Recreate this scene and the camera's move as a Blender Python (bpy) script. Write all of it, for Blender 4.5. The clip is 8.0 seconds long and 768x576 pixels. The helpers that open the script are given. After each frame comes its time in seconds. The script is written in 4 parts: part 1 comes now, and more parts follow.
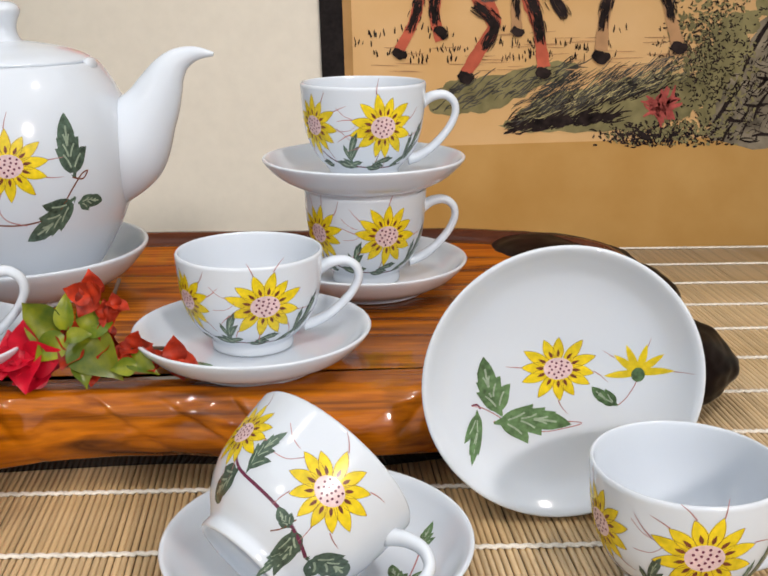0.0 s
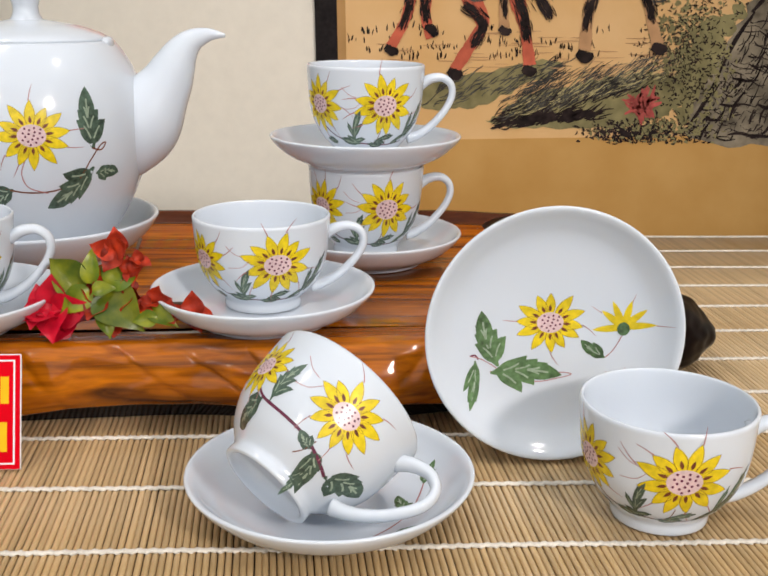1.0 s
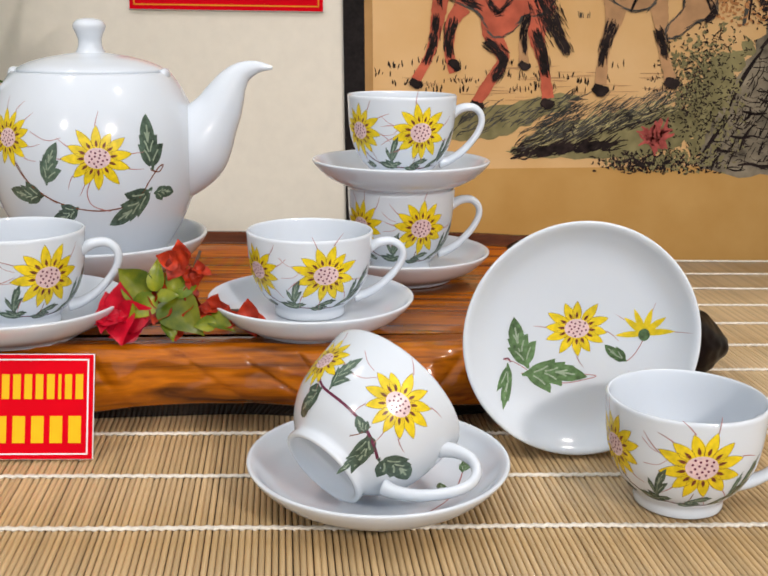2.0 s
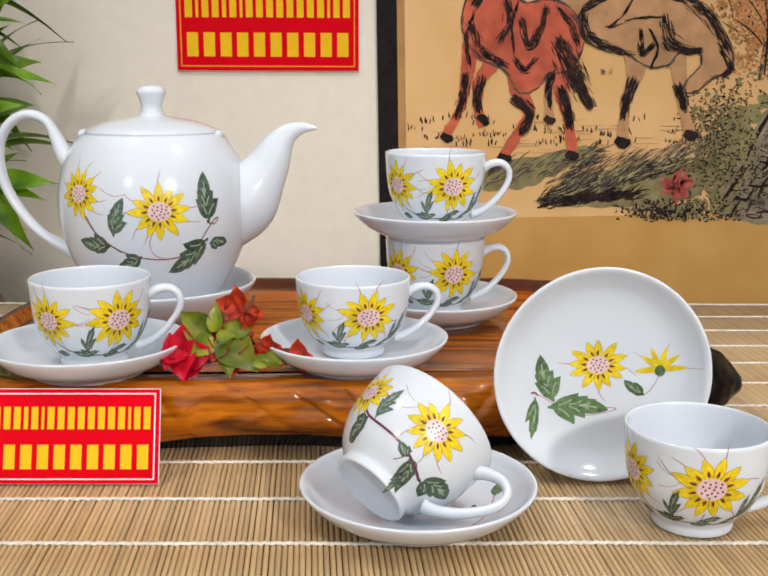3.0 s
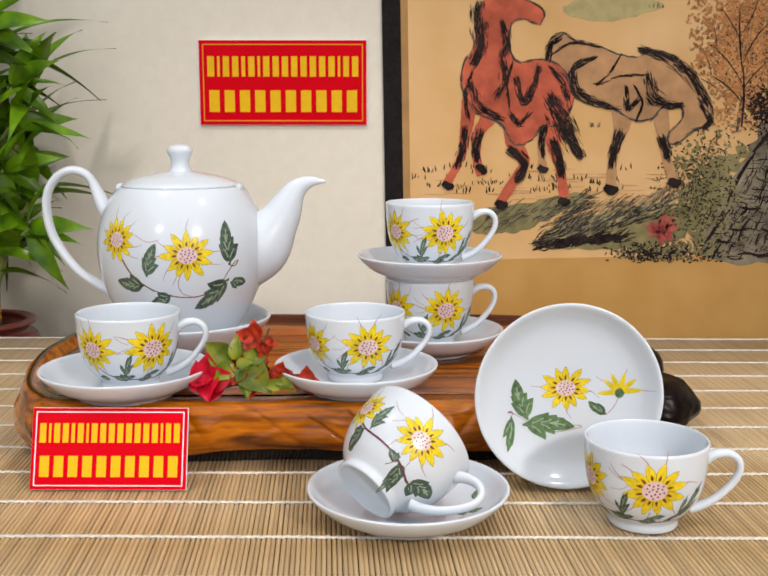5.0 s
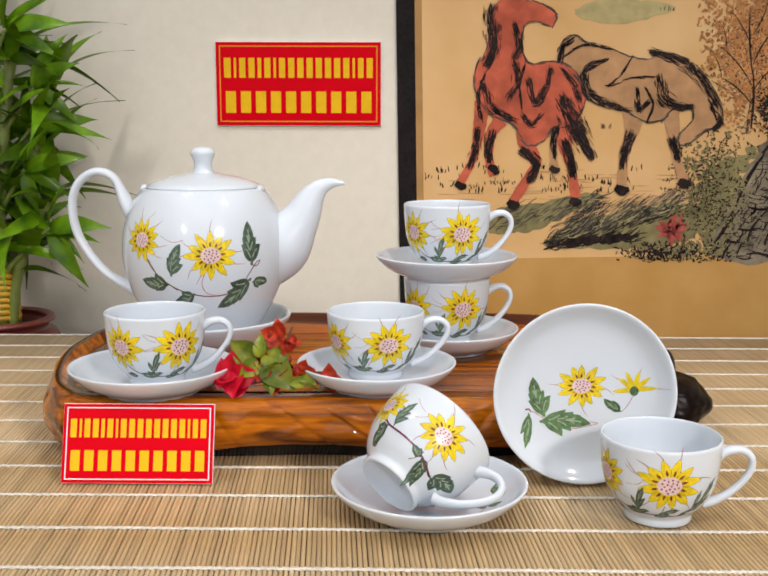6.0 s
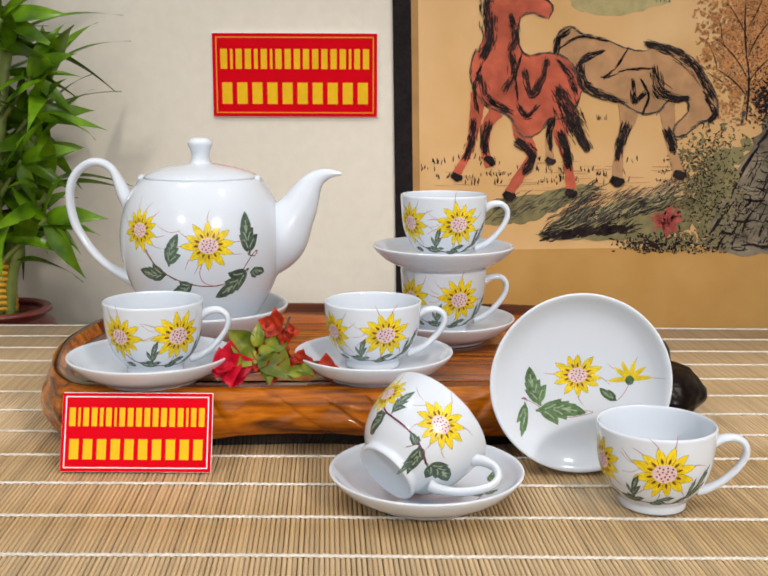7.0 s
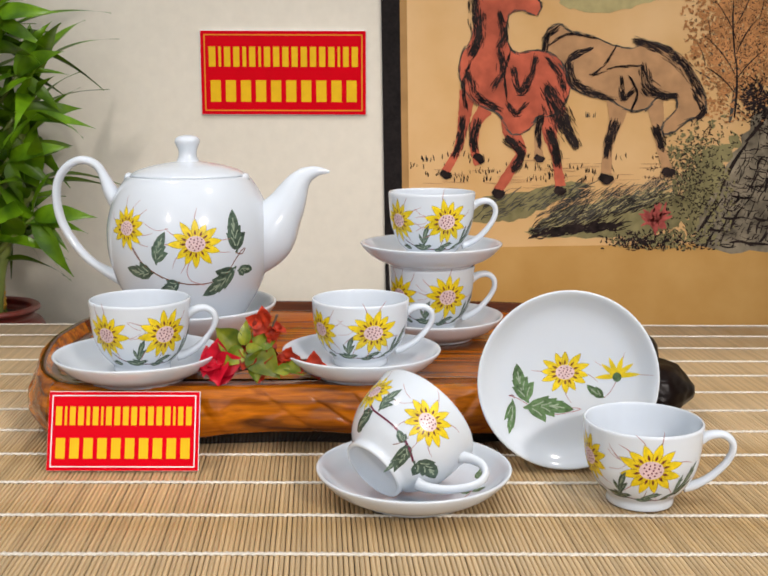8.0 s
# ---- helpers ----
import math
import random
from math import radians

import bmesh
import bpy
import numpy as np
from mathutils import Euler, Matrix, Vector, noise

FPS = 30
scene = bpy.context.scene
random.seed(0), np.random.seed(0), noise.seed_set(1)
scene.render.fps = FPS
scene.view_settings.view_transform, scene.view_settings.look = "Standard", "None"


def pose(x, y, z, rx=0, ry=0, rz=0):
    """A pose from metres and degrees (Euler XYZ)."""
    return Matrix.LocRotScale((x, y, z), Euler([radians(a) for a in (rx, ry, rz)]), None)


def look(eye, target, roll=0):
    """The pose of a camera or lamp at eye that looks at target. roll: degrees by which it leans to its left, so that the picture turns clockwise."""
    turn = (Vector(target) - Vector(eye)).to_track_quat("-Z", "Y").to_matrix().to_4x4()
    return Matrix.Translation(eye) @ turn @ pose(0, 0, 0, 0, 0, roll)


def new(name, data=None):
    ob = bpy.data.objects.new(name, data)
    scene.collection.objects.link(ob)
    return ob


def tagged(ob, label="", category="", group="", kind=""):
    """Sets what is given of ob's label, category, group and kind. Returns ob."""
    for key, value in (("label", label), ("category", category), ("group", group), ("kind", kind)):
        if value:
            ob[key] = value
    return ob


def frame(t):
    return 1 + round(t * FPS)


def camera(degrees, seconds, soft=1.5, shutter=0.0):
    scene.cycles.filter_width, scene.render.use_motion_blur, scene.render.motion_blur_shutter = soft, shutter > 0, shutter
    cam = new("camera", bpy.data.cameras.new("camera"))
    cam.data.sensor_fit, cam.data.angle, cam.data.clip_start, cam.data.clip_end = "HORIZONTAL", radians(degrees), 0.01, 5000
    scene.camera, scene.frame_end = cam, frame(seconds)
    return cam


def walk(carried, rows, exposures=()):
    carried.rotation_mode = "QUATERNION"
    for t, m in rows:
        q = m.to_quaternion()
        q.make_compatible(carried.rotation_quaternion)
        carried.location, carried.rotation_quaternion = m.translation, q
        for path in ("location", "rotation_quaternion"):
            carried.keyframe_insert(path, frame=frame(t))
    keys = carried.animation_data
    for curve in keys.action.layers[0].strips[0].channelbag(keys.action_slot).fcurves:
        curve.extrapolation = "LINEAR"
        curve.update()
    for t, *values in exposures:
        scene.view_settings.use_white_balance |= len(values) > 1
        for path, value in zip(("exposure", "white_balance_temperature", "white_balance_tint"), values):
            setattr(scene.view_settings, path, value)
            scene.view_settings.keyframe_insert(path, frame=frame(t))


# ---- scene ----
cam = camera(41.77, 8.0, 1.8)
PATH = [
    (0, (0.0884, -0.5562, 0.2833), (0.1342, 1.1640, -0.2447), -0.38),
    (0.5, (0.0892, -0.5771, 0.2734), (0.1603, 1.1436, -0.2501), 0.15),
    (1, (0.0698, -0.6061, 0.2659), (0.1575, 1.1185, -0.2419), 0.64),
    (1.5, (0.0558, -0.6341, 0.2626), (0.1426, 1.0976, -0.2207), 0.82),
    (3, (0.0379, -0.7295, 0.2775), (0.0576, 1.0324, -0.0903), 0.24),
    (3.5, (0.0393, -0.7638, 0.2834), (0.0452, 1.0046, -0.0520), 0.14),
    (4, (0.0500, -0.7977, 0.2868), (0.0475, 0.9752, -0.0242), 0.04),
    (4.5, (0.0558, -0.8238, 0.2909), (0.0511, 0.9514, -0.0069), 0.02),
    (6, (0.0391, -0.8660, 0.3025), (0.0212, 0.9081, -0.0011), 0.16),
    (6.5, (0.0368, -0.8684, 0.2987), (0.0202, 0.9045, -0.0122), 0.21),
    (7, (0.0372, -0.8709, 0.3010), (0.0283, 0.9010, -0.0158), 0.24),
    (7.5, (0.0389, -0.8728, 0.3015), (0.0380, 0.8987, -0.0176), 0.20),
    (8, (0.0410, -0.8698, 0.3004), (0.0468, 0.9015, -0.0197), 0.16),
]
walk(cam, [(t, look(eye, target, roll)) for t, eye, target, roll in PATH],
     [(0, -0.03, 6600, 14), (1.5, -0.03, 6600, 14), (3, 0.04, 6600, 14), (8, 0.04, 6600, 14)])

# ---- world and light ----
world = bpy.data.worlds.new("world")
scene.world = world
world.use_nodes = True
world.node_tree.nodes["Background"].inputs[0].default_value = (0.9, 0.95, 1.0, 1)
world.node_tree.nodes["Background"].inputs[1].default_value = 0.3


def lamp(name, at, aim, size, watts, color, tall=0):
    data = bpy.data.lights.new(name, "AREA")
    data.shape, data.size, data.energy, data.color = "DISK", size, watts, color
    if tall:
        data.shape, data.size_y = "RECTANGLE", tall
    ob = new(name, data)
    ob.matrix_world = look(at, aim)
    return ob


def spot(name, at, aim, watts, color, cone=62, blend=0.9, radius=0.03):
    data = bpy.data.lights.new(name, "SPOT")
    data.energy, data.color, data.spot_size, data.spot_blend, data.shadow_soft_size = watts, color, radians(cone), blend, radius
    ob = new(name, data)
    ob.matrix_world = look(at, aim)
    return ob


WHITE = (1.0, 0.945, 0.885)
for name, at, aim, watts, cone, radius in (("shop_spot_right", (0.95, -1.66, 1.00), (0.04, 0.36, -0.24), 86, 50, 0.11), ("shop_spot_left", (-0.80, -1.55, 1.02), (-0.14, 0.36, -0.22), 22, 44, 0.05),
                                           ("ceiling_spot_front", (0.80, -0.45, 1.78), (0.52, 0.42, 0.0), 40, 60, 0.03), ("ceiling_spot_side", (-0.62, -0.30, 1.78), (-0.34, 0.45, -0.02), 34, 58, 0.03)):
    spot(name, at, aim, watts, WHITE, cone, 1.0, radius)
# Added cool fill from the front; no window is known there.
lamp("front_fill", (0.0, -3.10, 0.75), (0.0, 0.0, 0.55), 4.4, 26, (0.82, 0.91, 1.0), 2.0)
# Added broad fill from above, not a known fixture.
lamp("overhead_fill", (0.0, -0.9, 1.83), (0.0, -0.9, 0), 3.2, 24, (0.84, 0.93, 1.0), 3.0)



# ---- materials ----
def node_mat(name, color, rough=0.5, vary=0.15, scale=40.0, bump=0.0, coat=0.0, stretch=(1, 1, 1), second=None,
             metallic=0.0, random_tone=0.0, spec=0.5, big=None):
    m = bpy.data.materials.new(name)
    m.use_nodes = True
    nt = m.node_tree
    b = nt.nodes["Principled BSDF"]
    b.inputs["Roughness"].default_value = rough
    b.inputs["Metallic"].default_value = metallic
    b.inputs["Coat Weight"].default_value = coat
    b.inputs["Coat Roughness"].default_value = 0.06
    b.inputs["Specular IOR Level"].default_value = spec
    tc = nt.nodes.new("ShaderNodeTexCoord")
    mp = nt.nodes.new("ShaderNodeMapping")
    mp.inputs["Scale"].default_value = stretch
    nt.links.new(tc.outputs["Object"], mp.inputs["Vector"])
    n1 = nt.nodes.new("ShaderNodeTexNoise")
    n1.inputs["Scale"].default_value = scale
    n1.inputs["Detail"].default_value = 6
    nt.links.new(mp.outputs["Vector"], n1.inputs["Vector"])
    n2 = nt.nodes.new("ShaderNodeTexNoise")
    n2.inputs["Scale"].default_value = big or scale / 7
    n2.inputs["Detail"].default_value = 3
    nt.links.new(mp.outputs["Vector"], n2.inputs["Vector"])
    mix = nt.nodes.new("ShaderNodeMix")
    mix.data_type = "RGBA"
    dark = second or tuple(c * (1 - 2 * vary) for c in color)
    mix.inputs[6].default_value = (*color, 1)
    mix.inputs[7].default_value = (*dark, 1)
    add = nt.nodes.new("ShaderNodeMath")
    add.operation = "MULTIPLY_ADD"
    nt.links.new(n1.outputs["Fac"], add.inputs[0])
    add.inputs[1].default_value = 0.5
    half = nt.nodes.new("ShaderNodeMath")
    half.operation = "MULTIPLY"
    half.inputs[1].default_value = 0.5
    nt.links.new(n2.outputs["Fac"], half.inputs[0])
    nt.links.new(half.outputs[0], add.inputs[2])
    ramp = nt.nodes.new("ShaderNodeMapRange")
    ramp.inputs[1].default_value, ramp.inputs[2].default_value = 0.36, 0.64
    nt.links.new(add.outputs[0], ramp.inputs[0])
    nt.links.new(ramp.outputs[0], mix.inputs[0])
    col = mix.outputs[2]
    if random_tone:
        info = nt.nodes.new("ShaderNodeObjectInfo")
        rng = nt.nodes.new("ShaderNodeMapRange")
        rng.inputs[3].default_value, rng.inputs[4].default_value = 1 - random_tone, 1 + random_tone
        nt.links.new(info.outputs["Random"], rng.inputs[0])
        hsv = nt.nodes.new("ShaderNodeHueSaturation")
        nt.links.new(rng.outputs[0], hsv.inputs["Value"])
        nt.links.new(col, hsv.inputs["Color"])
        col = hsv.outputs[0]
    nt.links.new(col, b.inputs["Base Color"])
    if bump:
        bp = nt.nodes.new("ShaderNodeBump")
        bp.inputs["Strength"].default_value = bump
        bp.inputs["Distance"].default_value = 0.001
        nt.links.new(n1.outputs["Fac"], bp.inputs["Height"])
        nt.links.new(bp.outputs[0], b.inputs["Normal"])
    return m


PORCELAIN = node_mat("white_porcelain", (0.625, 0.680, 0.745), 0.14, 0.012, 14, 0.02, 0.25)
porcelain = PORCELAIN.node_tree.nodes["Principled BSDF"]
porcelain.inputs["Subsurface Weight"].default_value = 0.25
porcelain.inputs["Subsurface Radius"].default_value = (1.0, 1.0, 1.0)
porcelain.inputs["Subsurface Scale"].default_value = 0.006
YELLOW = node_mat("yellow_enamel", (0.88, 0.66, 0.012), 0.25, 0.18, 300)
BROWN = node_mat("brown_enamel", (0.20, 0.055, 0.02), 0.25, 0.2, 400)
PINK = node_mat("pink_enamel", (0.80, 0.58, 0.58), 0.25, 0.12, 500)
PURPLE = node_mat("purple_enamel", (0.16, 0.03, 0.07), 0.25, 0.2, 400)
ROSE = node_mat("rose_line", (0.50, 0.22, 0.22), 0.25, 0.2, 400)
GREEN = node_mat("green_enamel", (0.100, 0.160, 0.115), 0.25, 0.35, 330)
GREEN_PLATE = node_mat("leaf_enamel", (0.135, 0.250, 0.105), 0.25, 0.35, 330)
VEIN = node_mat("pale_vein", (0.34, 0.43, 0.31), 0.25, 0.2, 400)


def wood_mat(name, pale, mid, dark):
    """Lacquered hardwood: long wavering grain along x, fine pores, a clear coat."""
    m = node_mat(name, pale, 0.22, 0.2, 60, 0.40, 0.55, (0.25, 4, 4), mid, big=8, spec=0.1)
    nt = m.node_tree
    b = nt.nodes["Principled BSDF"]
    base = b.inputs["Base Color"].links[0].from_socket
    tc = nt.nodes.new("ShaderNodeTexCoord")
    mp = nt.nodes.new("ShaderNodeMapping")
    mp.inputs["Scale"].default_value = (0.12, 1.0, 1.6)
    mp.inputs["Rotation"].default_value = (0.0, 0.0, 0.07)
    nt.links.new(tc.outputs["Object"], mp.inputs["Vector"])
    wave = nt.nodes.new("ShaderNodeTexNoise")
    wave.inputs["Scale"].default_value = 48
    wave.inputs["Detail"].default_value = 4
    wave.inputs["Distortion"].default_value = 1.2
    nt.links.new(mp.outputs["Vector"], wave.inputs["Vector"])
    rng_ = nt.nodes.new("ShaderNodeMapRange")
    rng_.inputs[1].default_value, rng_.inputs[2].default_value = 0.44, 0.72
    nt.links.new(wave.outputs["Fac"], rng_.inputs[0])
    mix = nt.nodes.new("ShaderNodeMix")
    mix.data_type = "RGBA"
    nt.links.new(rng_.outputs[0], mix.inputs[0])
    nt.links.new(base, mix.inputs[6])
    mix.inputs[7].default_value = (*dark, 1)
    nt.links.new(mix.outputs[2], b.inputs["Base Color"])
    return m


TRAY_WOOD = wood_mat("lacquered_wood", (0.62, 0.180, 0.003), (0.23, 0.048, 0.002), (0.045, 0.010, 0.002))
TRAY_RIM = wood_mat("dark_rim_wood", (0.110, 0.026, 0.007), (0.060, 0.013, 0.004), (0.020, 0.005, 0.002))
TRAY_DARK = node_mat("dark_bark", (0.008, 0.0035, 0.003), 0.30, 0.3, 30, 0.3, 0.0, (1, 1, 1), (0.004, 0.002, 0.0015), spec=0.09)
# Glossy black that stands in for the shade beneath the tray.
GAP_BLACK = node_mat("gap_black", (0.010, 0.006, 0.005), 0.10, 0.2, 30, 0.0, 0.0, spec=0.4)
BAMBOO = node_mat("bamboo", (0.66, 0.505, 0.315), 0.40, 0.15, 120, 0.3, 0.25, (1.0, 0.12, 1.0), (0.49, 0.33, 0.155), random_tone=0.13, big=26)
COTTON = node_mat("cotton_thread", (0.80, 0.74, 0.64), 0.9, 0.15, 700, 0.5)
TABLE_WOOD = node_mat("table_wood", (0.050, 0.030, 0.018), 0.5, 0.25, 40, 0.2, 0, (0.3, 3, 3))
WALL = node_mat("cream_paint", (0.80, 0.745, 0.640), 0.75, 0.035, 60, 0.15, big=3)
CEILING = node_mat("ceiling_paint", (0.82, 0.82, 0.80), 0.8, 0.03, 60, 0.1)
FLOOR = node_mat("floor_tile", (0.45, 0.42, 0.38), 0.3, 0.1, 20, 0.05)
PAPER = node_mat("aged_paper", (0.76, 0.485, 0.235), 0.6, 0.12, 9, 0.05, 0, (1, 1, 1), (0.64, 0.365, 0.135), big=2.2, spec=0.12)
PAPER_MARGIN = node_mat("darker_margin_paper", (0.60, 0.345, 0.115), 0.6, 0.12, 9, 0.05, 0, (1, 1, 1), (0.47, 0.24, 0.06), big=2.5, spec=0.12)
PAPER_EDGE = node_mat("stained_paper_edge", (0.50, 0.28, 0.105), 0.6, 0.15, 25, spec=0.12)
BORDER = node_mat("black_silk_border", (0.018, 0.014, 0.014), 0.7, 0.3, 200, 0.2, spec=0.12)
INK_RED = node_mat("red_ink", (0.66, 0.145, 0.080), 0.7, 0.25, 40, big=14, spec=0.12)
INK_TAN = node_mat("tan_ink", (0.58, 0.32, 0.155), 0.7, 0.18, 40, big=14, spec=0.12)
INK_BLACK = node_mat("black_ink", (0.035, 0.022, 0.02), 0.7, 0.4, 120, spec=0.12)
INK_GREEN = node_mat("grey_green_ink", (0.30, 0.255, 0.115), 0.7, 0.25, 60, big=12, spec=0.12)
INK_GREY = node_mat("grey_ink", (0.11, 0.10, 0.085), 0.7, 0.4, 60, spec=0.12)
INK_ROCK = node_mat("rock_wash", (0.380, 0.310, 0.215), 0.7, 0.35, 50, big=9, spec=0.12)
INK_ORANGE = node_mat("orange_ink", (0.68, 0.30, 0.11), 0.7, 0.3, 120, spec=0.12)
INK_PINK = node_mat("pink_ink", (0.60, 0.12, 0.10), 0.7, 0.3, 120, spec=0.12)
INK_MINT = node_mat("pale_green_ink", (0.54, 0.45, 0.21), 0.7, 0.15, 60, spec=0.12)
SIGN_RED = node_mat("red_sign_film", (0.68, 0.0, 0.008), 0.35, 0.06, 30, spec=0.05)
SIGN_WHITE = node_mat("white_sign_board", (0.82, 0.80, 0.80), 0.4, 0.03, 60)
SIGN_YELLOW = node_mat("yellow_print", (0.86, 0.50, 0.01), 0.4, 0.06, 80, spec=0.12)
SIGN_ORANGE = node_mat("orange_line", (0.82, 0.30, 0.02), 0.4, 0.06, 80, spec=0.12)
LEAF = node_mat("glossy_leaf", (0.150, 0.300, 0.006), 0.30, 0.3, 30, 0.2, 0.0, (1, 1, 1), (0.016, 0.062, 0.004), random_tone=0.40, spec=0.22)
LEAF_LIME = node_mat("young_leaf", (0.230, 0.240, 0.008), 0.30, 0.3, 120, 0.4, 0.0, (1, 1, 1), (0.050, 0.095, 0.008), random_tone=0.3, spec=0.25)
BRACT = node_mat("red_bract", (0.50, 0.038, 0.009), 0.45, 0.3, 160, 0.5, 0, (1, 1, 1), (0.16, 0.012, 0.006), random_tone=0.25, spec=0.2)
BRACT_PINK = node_mat("crimson_bract", (0.66, 0.008, 0.030), 0.35, 0.25, 120, 0.5, spec=0.25)
TWIG = node_mat("twig_bark", (0.10, 0.055, 0.03), 0.7, 0.3, 200)
CANE = node_mat("cane", (0.22, 0.28, 0.06), 0.4, 0.25, 50, 0.2)
RIBBON = node_mat("yellow_ribbon", (0.75, 0.42, 0.03), 0.35, 0.2, 60)
TERRACOTTA = node_mat("red_glazed_clay", (0.22, 0.035, 0.025), 0.35, 0.2, 40, 0.2, 0.2)
SOIL = node_mat("soil", (0.05, 0.035, 0.025), 0.9, 0.4, 90, 0.8)


# ---- building helpers ----
def part(name, bm, material, parent=None, label="", smooth=True):
    me = bpy.data.meshes.new(name)
    bm.normal_update()
    bm.to_mesh(me)
    bm.free()
    for m in material if isinstance(material, (list, tuple)) else [material]:
        me.materials.append(m)
    if smooth:
        for p in me.polygons:
            p.use_smooth = True
    ob = new(name, me)
    if parent:
        ob.parent = parent
    if label:
        ob["label"] = label
    return ob


def thing(name, m, label, category, group="", kind=""):
    ob = new(name)
    ob.matrix_world = m
    return tagged(ob, label, category, group, kind)


def box_bm(size, at=(0, 0, 0), bevel=0.0):
    bm = bmesh.new()
    bmesh.ops.create_cube(bm, size=1)
    for v in bm.verts:
        v.co = Vector([v.co[i] * size[i] + at[i] for i in range(3)])
    if bevel:
        bmesh.ops.bevel(bm, geom=bm.edges[:], offset=bevel, segments=2, affect="EDGES", profile=0.6)
    return bm


def smooth_line(pts, n):
    """A Catmull-Rom line through the points, of n samples; each point may hold any number of values."""
    p = [Vector(q) if len(q) <= 4 else q for q in pts]
    out = []
    for i in range(n):
        f = i / (n - 1) * (len(p) - 1)
        k = min(int(f), len(p) - 2)
        t = f - k
        a, b, c, d = p[max(k - 1, 0)], p[k], p[k + 1], p[min(k + 2, len(p) - 1)]
        out.append(0.5 * ((2 * b) + (c - a) * t + (2 * a - 5 * b + 4 * c - d) * t * t + (3 * b - a - 3 * c + d) * t ** 3))
    return out


def lathe(profile, n=72):
    bm = bmesh.new()
    rings = []
    for r, z in profile:
        if r < 1e-6:
            rings.append([bm.verts.new((0, 0, z))])
        else:
            rings.append([bm.verts.new((r * math.cos(a * math.tau / n), r * math.sin(a * math.tau / n), z)) for a in range(n)])
    for a, b in zip(rings, rings[1:]):
        for i in range(n):
            j = (i + 1) % n
            if len(a) == 1:
                bm.faces.new((a[0], b[j], b[i]))
            elif len(b) == 1:
                bm.faces.new((a[i], a[j], b[0]))
            else:
                bm.faces.new((a[i], a[j], b[j], b[i]))
    bmesh.ops.recalc_face_normals(bm, faces=bm.faces[:])
    return bm


def tube(bm, pts, radii, n=10, flat=1.0, side=(0, 1, 0), mat=0):
    """A tube along the points; its section is flat times as wide along side as across."""
    side = Vector(side)
    rings = []
    for i, p in enumerate(pts):
        p = Vector(p)
        d = (Vector(pts[min(i + 1, len(pts) - 1)]) - Vector(pts[max(i - 1, 0)])).normalized()
        u = (side - d * side.dot(d)).normalized()
        w = d.cross(u)
        r = radii[i] if isinstance(radii, (list, tuple)) else radii
        rings.append([bm.verts.new(p + u * (math.cos(a * math.tau / n) * r * flat) + w * (math.sin(a * math.tau / n) * r)) for a in range(n)])
    for a, b in zip(rings, rings[1:]):
        for i in range(n):
            f = bm.faces.new((a[i], a[(i + 1) % n], b[(i + 1) % n], b[i]))
            f.material_index = mat
    for ring in (rings[0][::-1], rings[-1]):
        bm.faces.new(ring).material_index = mat
    bmesh.ops.recalc_face_normals(bm, faces=bm.faces[:])
    return bm


# ---- painted decoration: thin enamel that follows the glaze ----
def on_round(radius_at, ref):
    """Maps (arc length, height) onto a turned body."""
    def place(u, v, off):
        a = u / ref
        e = 0.0015
        slope = (radius_at(v + e) - radius_at(v - e)) / (2 * e)
        n = Vector((1, -slope)).normalized() * off
        r = radius_at(v) + n[0]
        return Vector((r * math.sin(a), -r * math.cos(a), v + n[1]))
    return place


def on_dish(height_at):
    def place(u, v, off):
        return Vector((u, v, height_at(math.hypot(u, v)) + off))
    return place


def ribbon(bm, place, line, widths, off, mat):
    """A flat strip along 2D points, with its own widths."""
    rows = []
    for i, p in enumerate(line):
        q, o = line[min(i + 1, len(line) - 1)], line[max(i - 1, 0)]
        d = Vector((q[0] - o[0], q[1] - o[1])).normalized()
        n = Vector((-d[1], d[0])) * (widths[i] if isinstance(widths, list) else widths)
        rows.append([bm.verts.new(place(p[0] + n[0] * k, p[1] + n[1] * k, off)) for k in (-1, 0, 1)])
    for a, b in zip(rows, rows[1:]):
        for k in (0, 1):
            bm.faces.new((a[k], a[k + 1], b[k + 1], b[k])).material_index = mat


def blot(bm, place, u, v, ru, rv, off, mat, rings=3, n=16):
    last = [bm.verts.new(place(u, v, off))]
    for k in range(1, rings + 1):
        ring = [bm.verts.new(place(u + ru * k / rings * math.cos(a * math.tau / n), v + rv * k / rings * math.sin(a * math.tau / n), off)) for a in range(n)]
        for i in range(n):
            j = (i + 1) % n
            if len(last) == 1:
                bm.faces.new((last[0], ring[i], ring[j])).material_index = mat
            else:
                bm.faces.new((last[i], ring[i], ring[j], last[j])).material_index = mat
        last = ring


FLOWER_SET = [YELLOW, BROWN, PINK, PURPLE, ROSE]


